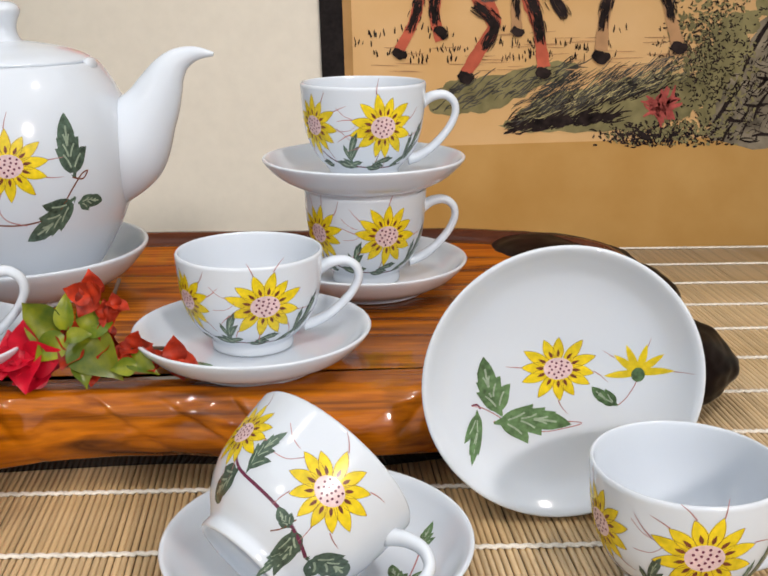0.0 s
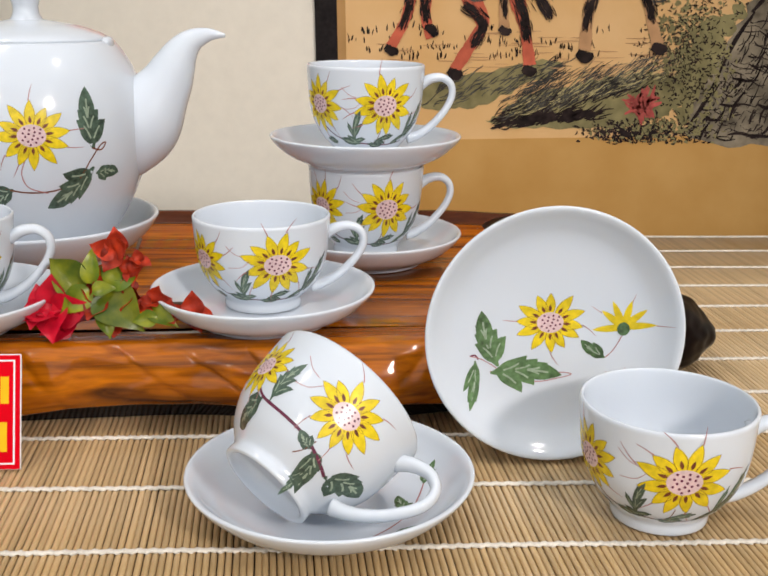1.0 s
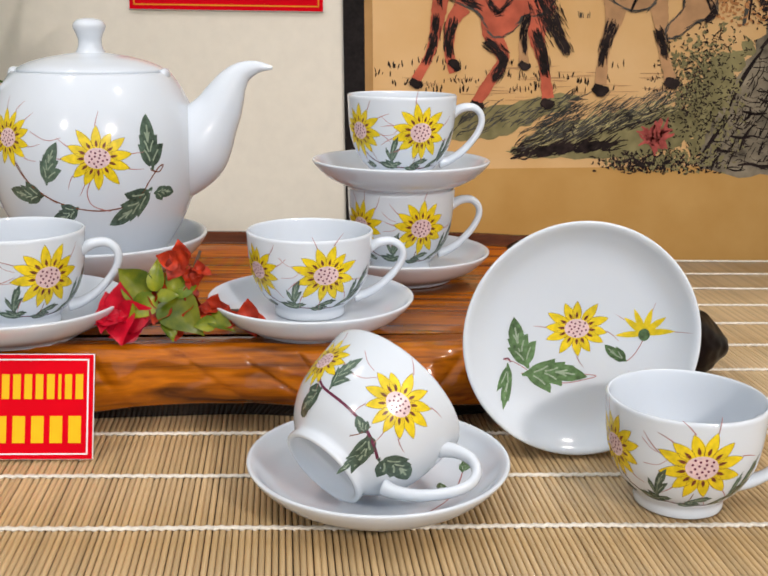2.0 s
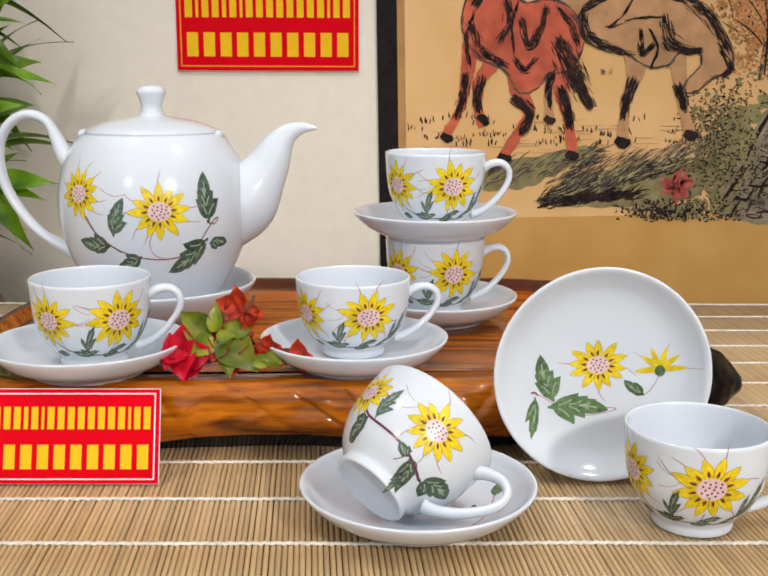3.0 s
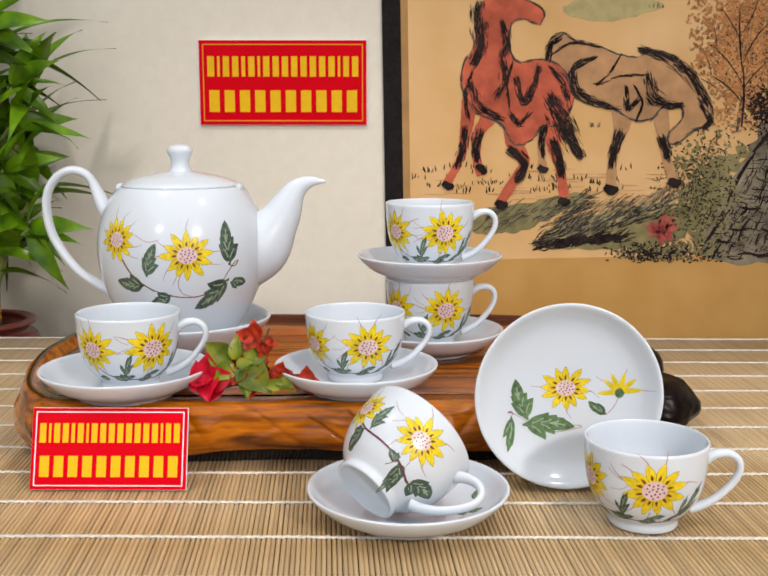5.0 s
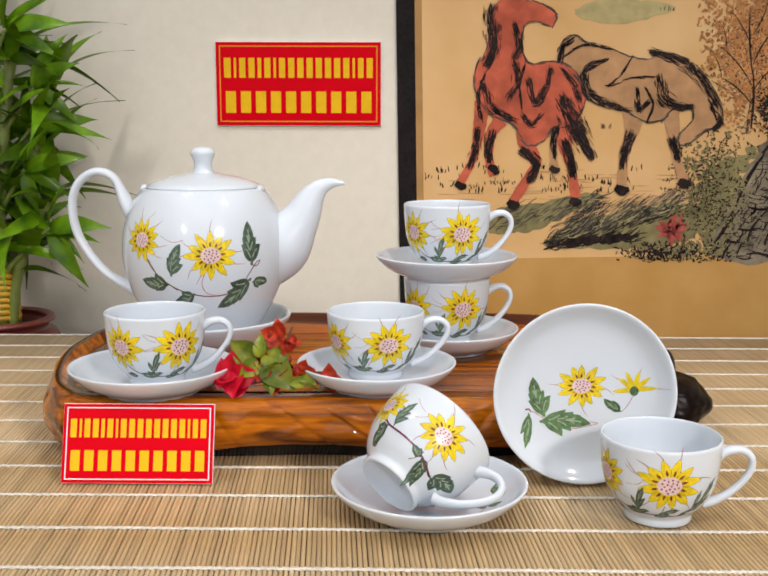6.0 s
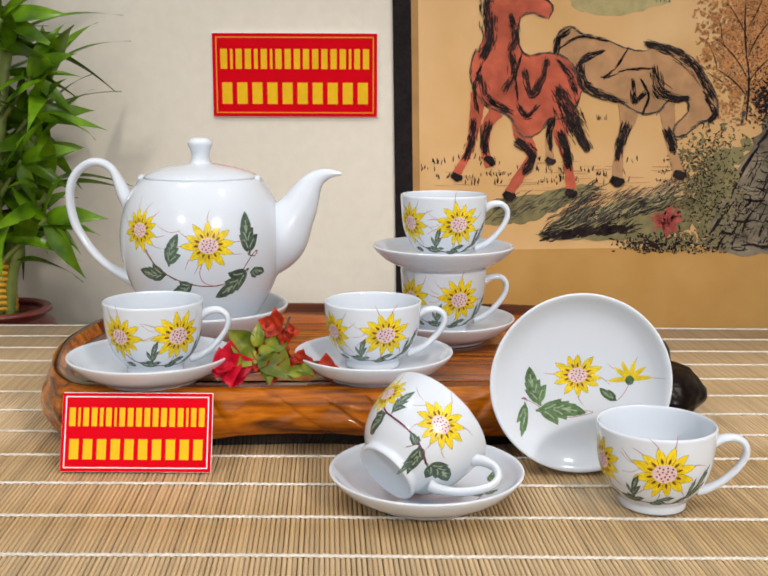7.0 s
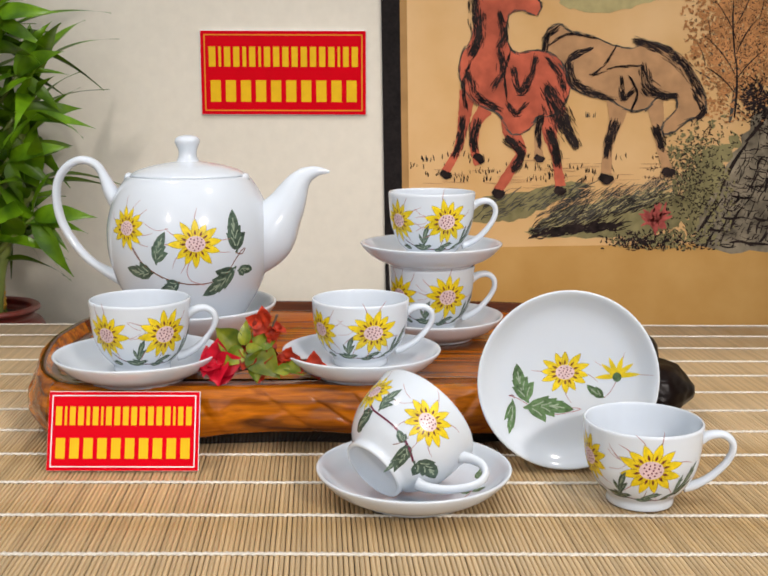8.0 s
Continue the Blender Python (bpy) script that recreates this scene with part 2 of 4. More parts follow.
def paint_flower(place, u, v, r, parent, rng, petals=12, squash=0.88):
    bm = bmesh.new()
    turn = rng.uniform(0, 0.5)
    for i in range(petals):
        a = turn + i * math.tau / petals + rng.uniform(-0.07, 0.07)
        d = (math.cos(a), math.sin(a) * squash)
        ln = r * rng.uniform(0.9, 1.06)
        bend = rng.uniform(-0.06, 0.06) * r
        pts, wid = [], []
        for k in range(8):
            t = k / 7
            s = 0.30 * r + (ln - 0.30 * r) * t
            pts.append((u + d[0] * s - d[1] * bend * t * t, v + d[1] * s + d[0] * bend * t * t))
            wid.append(r * 0.165 * (math.sin(math.pi * min(1, 0.14 + 0.86 * t)) ** 0.75) * (1 - 0.25 * t) + 1e-5)
        ribbon(bm, place, pts, wid, 0.00012, 0)
        q = 0.46 * r
        ribbon(bm, place, [(u + d[0] * (q + e * r), v + d[1] * (q + e * r)) for e in (-0.10, -0.04, 0.03, 0.11)],
               [0.012 * r, 0.042 * r, 0.036 * r, 0.006 * r], 0.00022, 1)
        for sgn in (1, -1):
            edge = [(p[0] - d[1] * w * sgn, p[1] + d[0] * w * sgn) for p, w in zip(pts, wid)]
            ribbon(bm, place, edge, 0.004 * r, 0.00018, 1)
        if rng.random() < 0.5:
            ribbon(bm, place, smooth_line([(u + d[0] * ln * 0.98, v + d[1] * ln * 0.98),
                                           (u + d[0] * ln * 1.2 - d[1] * bend * 2, v + d[1] * ln * 1.2 + d[0] * bend * 2),
                                           (u + d[0] * ln * 1.42 - d[1] * bend * 5, v + d[1] * ln * 1.42 + d[0] * bend * 5)], 6),
                   [0.014 * r, 0.013 * r, 0.012 * r, 0.010 * r, 0.007 * r, 0.004 * r], 0.00015, 4)
    blot(bm, place, u, v, 0.37 * r, 0.33 * r * squash, 0.00028, 2, 3, 20)
    for i in range(17):
        a, q = i * 2.4, 0.31 * r * math.sqrt((i + 0.5) / 17)
        blot(bm, place, u + q * math.cos(a), v + q * math.sin(a) * squash * 0.9, 0.033 * r, 0.033 * r, 0.00040, 3, 1, 6)
    part("painted_flower", bm, FLOWER_SET, parent, "yellow sunflower painted with a pink heart")


def paint_bud(place, u, v, r, parent, rng):
    bm = bmesh.new()
    for i in range(6):
        a = 0.08 + i * (math.pi - 0.05) / 5 + rng.uniform(-0.08, 0.08)
        ln = r * (1.0 if i in (0, 5) else rng.uniform(0.85, 1.0))
        pts = [(u + math.cos(a) * ln * t, v + math.sin(a) * ln * t * 1.05) for t in [k / 6 for k in range(7)]]
        ribbon(bm, place, pts, [r * 0.115 * math.sin(math.pi * min(1, 0.15 + 0.85 * k / 6)) ** 0.8 + 1e-5 for k in range(7)], 0.00012 + i * 0.00002, 0)
        if i % 2 == 0:
            ribbon(bm, place, [(u + math.cos(a) * ln * t, v + math.sin(a) * ln * t * 0.9) for t in (0.98, 1.2, 1.45)], [0.014 * r, 0.01 * r, 0.004 * r], 0.00015, 4)
    part("painted_flower", bm, FLOWER_SET, parent, "yellow side flower painted in profile")
    bm = bmesh.new()
    blot(bm, place, u, v - 0.05 * r, 0.2 * r, 0.22 * r, 0.00035, 0)
    part("painted_calyx", bm, GREEN_PLATE, parent)


def paint_leaf(place, u, v, ang, ln, wid, parent, material, lobes=3):
    """A leaf of brush strokes from its stalk at (u, v): paired lobes along a bent midrib, with pale veins."""
    bm = bmesh.new()
    off = [0.00010]

    def along(t):
        a = radians(ang)
        c = 0.10 * ln * math.sin(math.pi * t)
        return u + math.cos(a) * ln * t - math.sin(a) * c, v + math.sin(a) * ln * t + math.cos(a) * c

    def stroke(p, a, length, half, curl):
        a = radians(a)
        pts, ws = [], []
        for k in range(7):
            t = k / 6
            c = curl * length * math.sin(math.pi * t * 0.8)
            pts.append((p[0] + math.cos(a) * length * t - math.sin(a) * c, p[1] + math.sin(a) * length * t + math.cos(a) * c))
            ws.append(half * math.sin(math.pi * min(1, 0.10 + 0.90 * t ** 0.85)) ** 0.8 + 1e-5)
        off[0] += 0.000012
        ribbon(bm, place, pts, ws, off[0], 0)
        ribbon(bm, place, pts[1:5], half * 0.11, off[0] + 0.00005, 1)

    ribbon(bm, place, [along(t) for t in (0.0, 0.2, 0.4, 0.6, 0.8)], [wid * 0.03, wid * 0.17, wid * 0.22, wid * 0.18, wid * 0.08], off[0], 0)
    for k in range(lobes):
        t = 0.10 + 0.52 * k / lobes
        for side in (1, -1):
            if lobes > 2:
                stroke(along(t), ang + side * (41 - 8 * k), ln * (0.47 - 0.05 * k), wid * 0.215, -0.16 * side)
            else:
                stroke(along(t), ang + side * (20 - 6 * k), ln * (0.58 - 0.08 * k), wid * 0.26, -0.08 * side)
    stroke(along(0.42), ang - 4, ln * 0.60, wid * 0.25, 0.03)
    part("painted_leaf", bm, [material, VEIN], parent)


def paint_stem(place, pts, w, parent, material=ROSE):
    bm = bmesh.new()
    ribbon(bm, place, smooth_line(pts, 6 * len(pts)), w, 0.00010, 0)
    part("painted_stem", bm, material, parent)


# ---- room ----
def setting(name, bm, material, label, category):
    return tagged(part(name, bm, material, None, "", False), label, category, "", "structure")


setting("floor", box_bm((5.0, 5.0, 0.1), (0, -1.2, -0.80)), FLOOR, "plain stone-coloured tiled floor under the table", "floor")
setting("ceiling", box_bm((5.0, 5.0, 0.1), (0, -1.2, 1.90)), CEILING, "plain white painted ceiling", "ceiling")
setting("wall_north", box_bm((5.0, 0.1, 2.6), (0, 0.807, 0.55)), WALL, "cream painted wall behind the tea table", "wall")
setting("wall_south", box_bm((5.0, 0.1, 2.6), (0, -3.2, 0.55)), WALL, "plain cream painted wall", "wall")
setting("wall_west", box_bm((0.1, 4.0, 2.6), (-2.45, -1.2, 0.55)), WALL, "plain cream painted wall", "wall")
setting("wall_east", box_bm((0.1, 4.0, 2.6), (2.45, -1.2, 0.55)), WALL, "plain cream painted wall", "wall")

table = thing("table", pose(0, 0, -0.004), "dark wooden display table under the bamboo mat", "table")
part("tabletop", box_bm((1.7, 1.12, 0.035), (0, -0.05, -0.0175), 0.004), TABLE_WOOD, table)
for lx in (-0.78, 0.78):
    for ly in (-0.54, 0.44):
        part("leg", box_bm((0.06, 0.06, 0.711), (lx, ly, -0.3905), 0.004), TABLE_WOOD, table)
bench = thing("side_bench", pose(-0.62, 0.63, -0.75), "low dark wooden bench behind the table", "bench")
part("bench_top", box_bm((0.5, 0.22, 0.03), (0, 0, 0.655), 0.004), TABLE_WOOD, bench)
for lx in (-0.22, 0.22):
    part("bench_side", box_bm((0.03, 0.2, 0.64), (lx, 0, 0.32), 0.003), TABLE_WOOD, bench)

# ---- saucers ----
SAUCER_IN = [(0.0, 0.0075), (0.026, 0.0076), (0.040, 0.0080), (0.051, 0.0094), (0.0595, 0.0126), (0.0665, 0.0182), (0.0708, 0.0230), (0.0728, 0.0247)]
SAUCER_OUT = [(0.0740, 0.0252), (0.0750, 0.0247), (0.0748, 0.0232), (0.0715, 0.0188), (0.063, 0.0110), (0.052, 0.0052), (0.045, 0.0028),
              (0.0438, 0.0003), (0.0418, 0.0), (0.0405, 0.0022), (0.0, 0.0035)]


def rounded(profile, n):
    return [tuple(p) for p in smooth_line(profile, n)]


SAUCER_TOP = rounded(SAUCER_IN, 26)


def saucer_height(r):
    return float(np.interp(r, [p[0] for p in SAUCER_TOP], [p[1] for p in SAUCER_TOP]))


SAUCER_BM = rounded(SAUCER_IN, 26) + rounded(SAUCER_OUT, 34)
saucer_mesh = []


def make_saucer(m, label, turn, seed, group="saucers", scale=1.0, full=True, sprays=()):
    s = thing("saucer", m @ Matrix.Scale(scale, 4) @ pose(0, 0, 0, 0, 0, turn), label, "saucer", group)
    if saucer_mesh:
        body = new("dish", saucer_mesh[0])
        body.parent = s
    else:
        body = part("dish", lathe(SAUCER_BM, 96), PORCELAIN, s)
        saucer_mesh.append(body.data)
    rng = random.Random(seed)
    place = on_dish(saucer_height)
    for u, v, a, ln, w in sprays:
        paint_leaf(place, u, v, a, ln, w, s, GREEN_PLATE, 3)
    if not full:
        if sprays:
            paint_stem(place, [(0.018, -0.046), (0.030, -0.034), (0.040, -0.020), (0.046, -0.004), (0.050, 0.010)], 0.0004, s)
            return s
        paint_leaf(place, 0.046, -0.006, 65, 0.022, 0.008, s, GREEN_PLATE, 2)
        paint_leaf(place, 0.044, -0.008, -70, 0.015, 0.007, s, GREEN_PLATE, 2)
        paint_leaf(place, 0.040, 0.004, 115, 0.016, 0.006, s, GREEN_PLATE, 2)
        return s
    paint_flower(place, 0.0, 0.004, 0.0215, s, rng)
    paint_bud(place, 0.0435, 0.001, 0.0185, s, rng)
    paint_leaf(place, -0.0300, -0.0225, 104, 0.035, 0.020, s, GREEN_PLATE)
    paint_leaf(place, -0.0345, -0.0265, -6, 0.042, 0.022, s, GREEN_PLATE)
    paint_leaf(place, -0.0440, -0.0185, -101, 0.028, 0.011, s, GREEN_PLATE, 2)
    paint_leaf(place, 0.0335, -0.0175, 140, 0.018, 0.012, s, GREEN_PLATE, 2)
    paint_stem(place, [(-0.047, -0.016), (-0.040, -0.018), (-0.030, -0.0245), (-0.034, -0.0262), (-0.010, -0.032), (0.006, -0.030), (0.014, -0.0275), (0.006, -0.0265), (0.000, -0.029)], 0.00028, s)
    paint_stem(place, [(0.0335, -0.0175), (0.038, -0.013), (0.042, -0.006), (0.0435, -0.002)], 0.00028, s)
    paint_stem(place, [(-0.047, -0.016), (-0.044, -0.0155), (-0.042, -0.018)], 0.0005, s, PURPLE)
    return s


# ---- cups ----
CUP_OUT = [(0.0240, 0.0), (0.0255, 0.0004), (0.0259, 0.0025), (0.0258, 0.0060), (0.0283, 0.0092), (0.0340, 0.0150), (0.0389, 0.0228),
           (0.0425, 0.0320), (0.0444, 0.0430), (0.0453, 0.0540), (0.0460, 0.0640)]
CUP_IN = [(0.0453, 0.0651), (0.0440, 0.0642), (0.0432, 0.0550), (0.0425, 0.0440), (0.0404, 0.0330), (0.0366, 0.0240), (0.0315, 0.0165), (0.022, 0.0105), (0.0, 0.0080)]


CUP_SIDE = rounded(CUP_OUT, 44)


def cup_radius(z):
    return float(np.interp(z, [p[1] for p in CUP_SIDE], [p[0] for p in CUP_SIDE]))


CUP_BM = [(0.0, 0.0030), (0.0212, 0.0030), (0.0226, 0.0004)] + rounded(CUP_OUT, 44) + rounded(CUP_IN, 36)
cup_meshes = []


def cup_handle():
    bm = bmesh.new()
    line = smooth_line([(0.0425, 0, 0.0500), (0.0505, 0, 0.0545), (0.0600, 0, 0.0555), (0.0670, 0, 0.0510), (0.0685, 0, 0.0435),
                        (0.0650, 0, 0.0350), (0.0585, 0, 0.0270), (0.0500, 0, 0.0195), (0.0400, 0, 0.0140), (0.0330, 0, 0.0125)], 40)
    radii = [0.0028 + 0.0016 * abs(2 * i / 39 - 1) ** 3 for i in range(40)]
    return tube(bm, line, radii, 14, 1.45)


def make_cup(m, label, turn, flower, seed, scale=1.0, tall=1.0, bloom=0.0248, bold=False, group="teacups"):
    """flower: the angle of the main flower from the side away from +y."""
    c = thing("teacup", m @ Matrix.Diagonal((scale, scale, scale * tall, 1)), label, "teacup", group)
    if cup_meshes:
        for name, me in zip(("body", "handle"), cup_meshes):
            new(name, me).parent = c
    else:
        cup_meshes.append(part("body", lathe(CUP_BM, 96), PORCELAIN, c).data)
        cup_meshes.append(part("handle", cup_handle(), PORCELAIN, c).data)
    for o in c.children:
        if o.name.startswith("handle"):
            o.rotation_euler[2] = radians(turn)
    rng = random.Random(seed)
    ref = 0.0445
    place = on_round(cup_radius, ref)
    u0 = radians(flower) * ref
    u1 = u0 - radians(72) * ref
    for u, v, r in ((u0, 0.0395, bloom), (u1, 0.0395, bloom * 0.9), (u0 - radians(144) * ref, 0.040, bloom * 0.85)):
        paint_flower(place, u, v, r, c, rng)
    sprays = ((u0 - 0.026, 0.0155, 68, 0.022, 0.0075), (u0 - 0.024, 0.0155, 112, 0.014, 0.0050), (u0 - 0.021, 0.0135, 168, 0.019, 0.009),
              (u0 - 0.008, 0.0125, 12, 0.021, 0.0060), (u0 + 0.004, 0.0115, 172, 0.017, 0.0050), (u0 + 0.012, 0.0112, 20, 0.016, 0.0050),
              (u0 + 0.027, 0.0125, 58, 0.033, 0.0080), (u0 + 0.025, 0.0135, 80, 0.021, 0.0055), (u0 - 0.046, 0.0135, 172, 0.014, 0.0075), (u0 - 0.030, 0.0125, 10, 0.015, 0.0050))
    vine = [(u1 + 0.002, 0.024), (u1 + 0.010, 0.018), (u1 + 0.022, 0.0145), (u0 - 0.010, 0.0120), (u0 + 0.010, 0.0115), (u0 + 0.026, 0.013)]
    if bold:
        sprays = ((u1 + 0.012, 0.024, 212, 0.022, 0.018), (u1 + 0.018, 0.024, 72, 0.024, 0.010), (u0 - 0.001, 0.0185, 165, 0.012, 0.010), (u0 + 0.000, 0.0190, -50, 0.024, 0.017),
                  (u0 + 0.007, 0.0125, -92, 0.017, 0.010), (u0 + 0.018, 0.0150, 14, 0.031, 0.019))
        vine = [(u1 + 0.003, 0.032), (u1 + 0.009, 0.026), (u1 + 0.019, 0.0230), (u0 - 0.010, 0.0205), (u0 + 0.004, 0.0180), (u0 + 0.018, 0.0150)]
    for u, v, a, ln, w in sprays:
        paint_leaf(place, u, v, a, ln, w, c, GREEN, 3 if bold else 2)
    paint_stem(place, vine, 0.0007 if bold else 0.00045, c, PURPLE)
    paint_stem(place, [(u0 - 0.002, 0.022), (u0 - 0.004, 0.016), (u0 - 0.008, 0.0125)], 0.0003, c, BROWN)
    paint_stem(place, [(u0 - 0.018, 0.043), (u0 - 0.024, 0.038), (u0 - 0.033, 0.037)], 0.00018, c, ROSE)
    paint_stem(place, [(u0 - 0.034, 0.052), (u0 - 0.028, 0.047), (u0 - 0.022, 0.045)], 0.00018, c, ROSE)
    return c


FLOOR_Z = 0.0590
SEAT = 0.0079
LABEL_S = "white porcelain saucer with rounded raised rim on the wooden tray"
LABEL_C = "white porcelain teacup painted with yellow sunflowers, standing on a saucer"
SETS = [(-0.1773, 0.0105, -0.1727, 0.0078, 0.982, 0.962, 1.048, 42, 235, 3), (0.0237, 0.0255, 0.0224, 0.0365, 0.962, 0.970, 0.965, 17, 205, 5),
        (0.0965, 0.1770, 0.0945, 0.1760, 0.984, 0.982, 1.09, 20, -48, 2)]
for x, y, cx, cy, ss, cs, tall, fl, turn, seed in SETS:
    make_saucer(pose(x, y, FLOOR_Z), LABEL_S, turn, seed, "saucers", ss, False)
    make_cup(pose(cx, cy, FLOOR_Z + SEAT * ss), LABEL_C, 4, fl, seed, cs, tall)
STACK = FLOOR_Z + SEAT * 0.984 + 0.0651 * 0.982 * 1.09 - 0.0005
make_saucer(pose(0.0938, 0.1740, STACK), "white porcelain saucer balanced on the rim of a teacup", 100, 8, "saucers", 0.983, False)
make_cup(pose(0.0939, 0.1770, STACK + SEAT * 0.983), "white sunflower teacup on top of the stack", 4, 18, 9, 0.982, 1.09)
make_cup(pose(0.2419, -0.1314, 0.0006), "white porcelain sunflower teacup standing directly on the bamboo mat", -8, -5, 12, 0.983, 1.022)
make_saucer(pose(0.067, -0.1238, 0.0006), "white porcelain saucer on the mat holding a toppled teacup", 0, 14, "saucers", 1.01, False,
            ((-0.010, -0.056, -4, 0.034, 0.013), (0.030, -0.044, 20, 0.016, 0.009), (0.040, -0.018, 100, 0.018, 0.012), (0.044, -0.014, 20, 0.012, 0.009), (0.050, 0.010, 62, 0.018, 0.010)))
make_saucer(pose(0.1963, -0.0468, 0.0008, 86, 0, 0) @ pose(0, 0.0752, 0), "white porcelain saucer with painted sunflower, leaning against the tray", 0, 15, "saucers", 1.003)

# toppled cup: lies on its rim and foot in the saucer, mouth away
axis = Vector((0.64, 0.598, 0.476)).normalized()
ear = Vector((0.75, -0.545, -0.36))
ear = (ear - axis * ear.dot(axis)).normalized()
lying = Matrix((ear, axis.cross(ear), axis)).transposed().to_4x4()
make_cup(Matrix.Translation((0.0353, -0.1645, 0.0360)) @ lying, "white sunflower teacup toppled on its side in a saucer", 0, 30, 17, 0.986, 0.995, 0.0205, True)

# ---- teapot ----
POT = (-0.1597, 0.1837)
dish = thing("teapot_stand_dish", pose(-0.1638, 0.1820, FLOOR_Z), "white porcelain dish under the teapot on the tray", "saucer")
part("dish", lathe([(r * 1.24, z * 1.45) for r, z in SAUCER_BM], 96), PORCELAIN, dish)
pot = thing("teapot", pose(*POT, 0), "large white porcelain teapot painted with yellow sunflowers and leaves", "teapot")
POT_OUT = [(0.0470, 0.0702), (0.0492, 0.0712), (0.0505, 0.0750), (0.0590, 0.0880), (0.0705, 0.1080), (0.0800, 0.1320), (0.0848, 0.1570),
           (0.0842, 0.1800), (0.0792, 0.2000), (0.0715, 0.2160), (0.0640, 0.2270)]
part("body", lathe([(0.0, 0.0730), (0.043, 0.0730), (0.045, 0.0702)] + rounded(POT_OUT, 50) + [(0.0620, 0.2290), (0.0590, 0.2285), (0.0570, 0.2250), (0.055, 0.2150), (0.075, 0.17), (0.06, 0.10), (0.0, 0.08)], 112), PORCELAIN, pot)
lid = part("lid", lathe([(0.0, 0.2235), (0.0560, 0.2262)] + rounded([(0.0585, 0.2292), (0.0580, 0.2310), (0.0520, 0.2345), (0.0380, 0.2390), (0.0220, 0.2420), (0.0125, 0.2435)], 24), 96), PORCELAIN, pot)
part("knob", lathe(rounded([(0.0125, 0.2430), (0.0100, 0.2470), (0.0092, 0.2530), (0.0110, 0.2590), (0.0128, 0.2630), (0.0125, 0.2660), (0.0095, 0.2690), (0.0040, 0.2704), (0.0, 0.2706)], 30), 48), PORCELAIN, lid)
bm = bmesh.new()
spout = smooth_line([(0.050, 0.142, 0.028), (0.0785, 0.1667, 0.0325), (0.0988, 0.1935, 0.0215), (0.1075, 0.2093, 0.0166), (0.1140, 0.2208, 0.0126),
                     (0.1225, 0.2293, 0.0088), (0.1345, 0.2335, 0.0050), (0.1470, 0.2330, 0.0014)], 44)
tube(bm, [(p[0], 0, p[1]) for p in spout], [max(p[2], 0.001) for p in spout], 28, 0.86)
part("spout", bm, PORCELAIN, pot)
bm = bmesh.new()
hd = smooth_line([(-0.072, 0.196), (-0.0805, 0.210), (-0.0865, 0.2245), (-0.0930, 0.2370), (-0.1025, 0.2432), (-0.1140, 0.2440), (-0.1260, 0.2375), (-0.1355, 0.2240),
                  (-0.1385, 0.2050), (-0.1345, 0.1810), (-0.1225, 0.1580), (-0.1075, 0.1400), (-0.0895, 0.1275), (-0.0740, 0.1200)], 60)
tube(bm, [(p[0], 0, p[1]) for p in hd], [0.0044 + 0.0052 * max(0, 1 - i / 12) + 0.003 * max(0, (i - 52) / 7) for i in range(60)], 18, 1.5)
part("handle", bm, PORCELAIN, pot)
for a in (186, -6):
    lug = part("lid_lug", lathe(rounded([(0.0, 0.0040), (0.0040, 0.0030), (0.0062, 0.0), (0.0062, -0.004), (0.0, -0.004)], 14), 24), PORCELAIN, pot)
    lug.location = (0.0605 * math.cos(radians(a)), 0.0605 * math.sin(radians(a)), 0.2282)
    lug.scale = (0.7, 1.7, 1.0)


POT_SIDE = rounded(POT_OUT, 50)


def pot_radius(z):
    return float(np.interp(z, [p[1] for p in POT_SIDE], [p[0] for p in POT_SIDE]))


rng = random.Random(21)
place = on_round(pot_radius, 0.088)
paint_flower(place, 0.0215, 0.168, 0.0270, pot, rng)
paint_flower(place, -0.0555, 0.1815, 0.0245, pot, rng)
for u, v, a, ln, w in ((0.066, 0.156, 88, 0.043, 0.026), (0.066, 0.143, 214, 0.046, 0.026), (0.068, 0.138, -8, 0.022, 0.018), (0.004, 0.130, 200, 0.028, 0.019),
                       (-0.024, 0.139, 172, 0.034, 0.023), (-0.020, 0.147, 68, 0.034, 0.020)):
    paint_leaf(place, u, v, a, ln, w, pot, GREEN, 3)
paint_stem(place, [(-0.050, 0.168), (-0.040, 0.152), (-0.020, 0.137), (0.005, 0.1285), (0.030, 0.127), (0.052, 0.133), (0.063, 0.148), (0.071, 0.158), (0.076, 0.160), (0.072, 0.155), (0.064, 0.157)], 0.00055, pot, BROWN)
paint_stem(place, [(0.016, 0.152), (0.012, 0.141), (0.016, 0.131), (0.030, 0.126)], 0.0004, pot, ROSE)
paint_stem(place, [(-0.046, 0.163), (-0.034, 0.146), (-0.014, 0.133)], 0.0004, pot, BROWN)
paint_stem(place, [(-0.032, 0.187), (-0.018, 0.181), (-0.006, 0.183)], 0.00025, pot, ROSE)

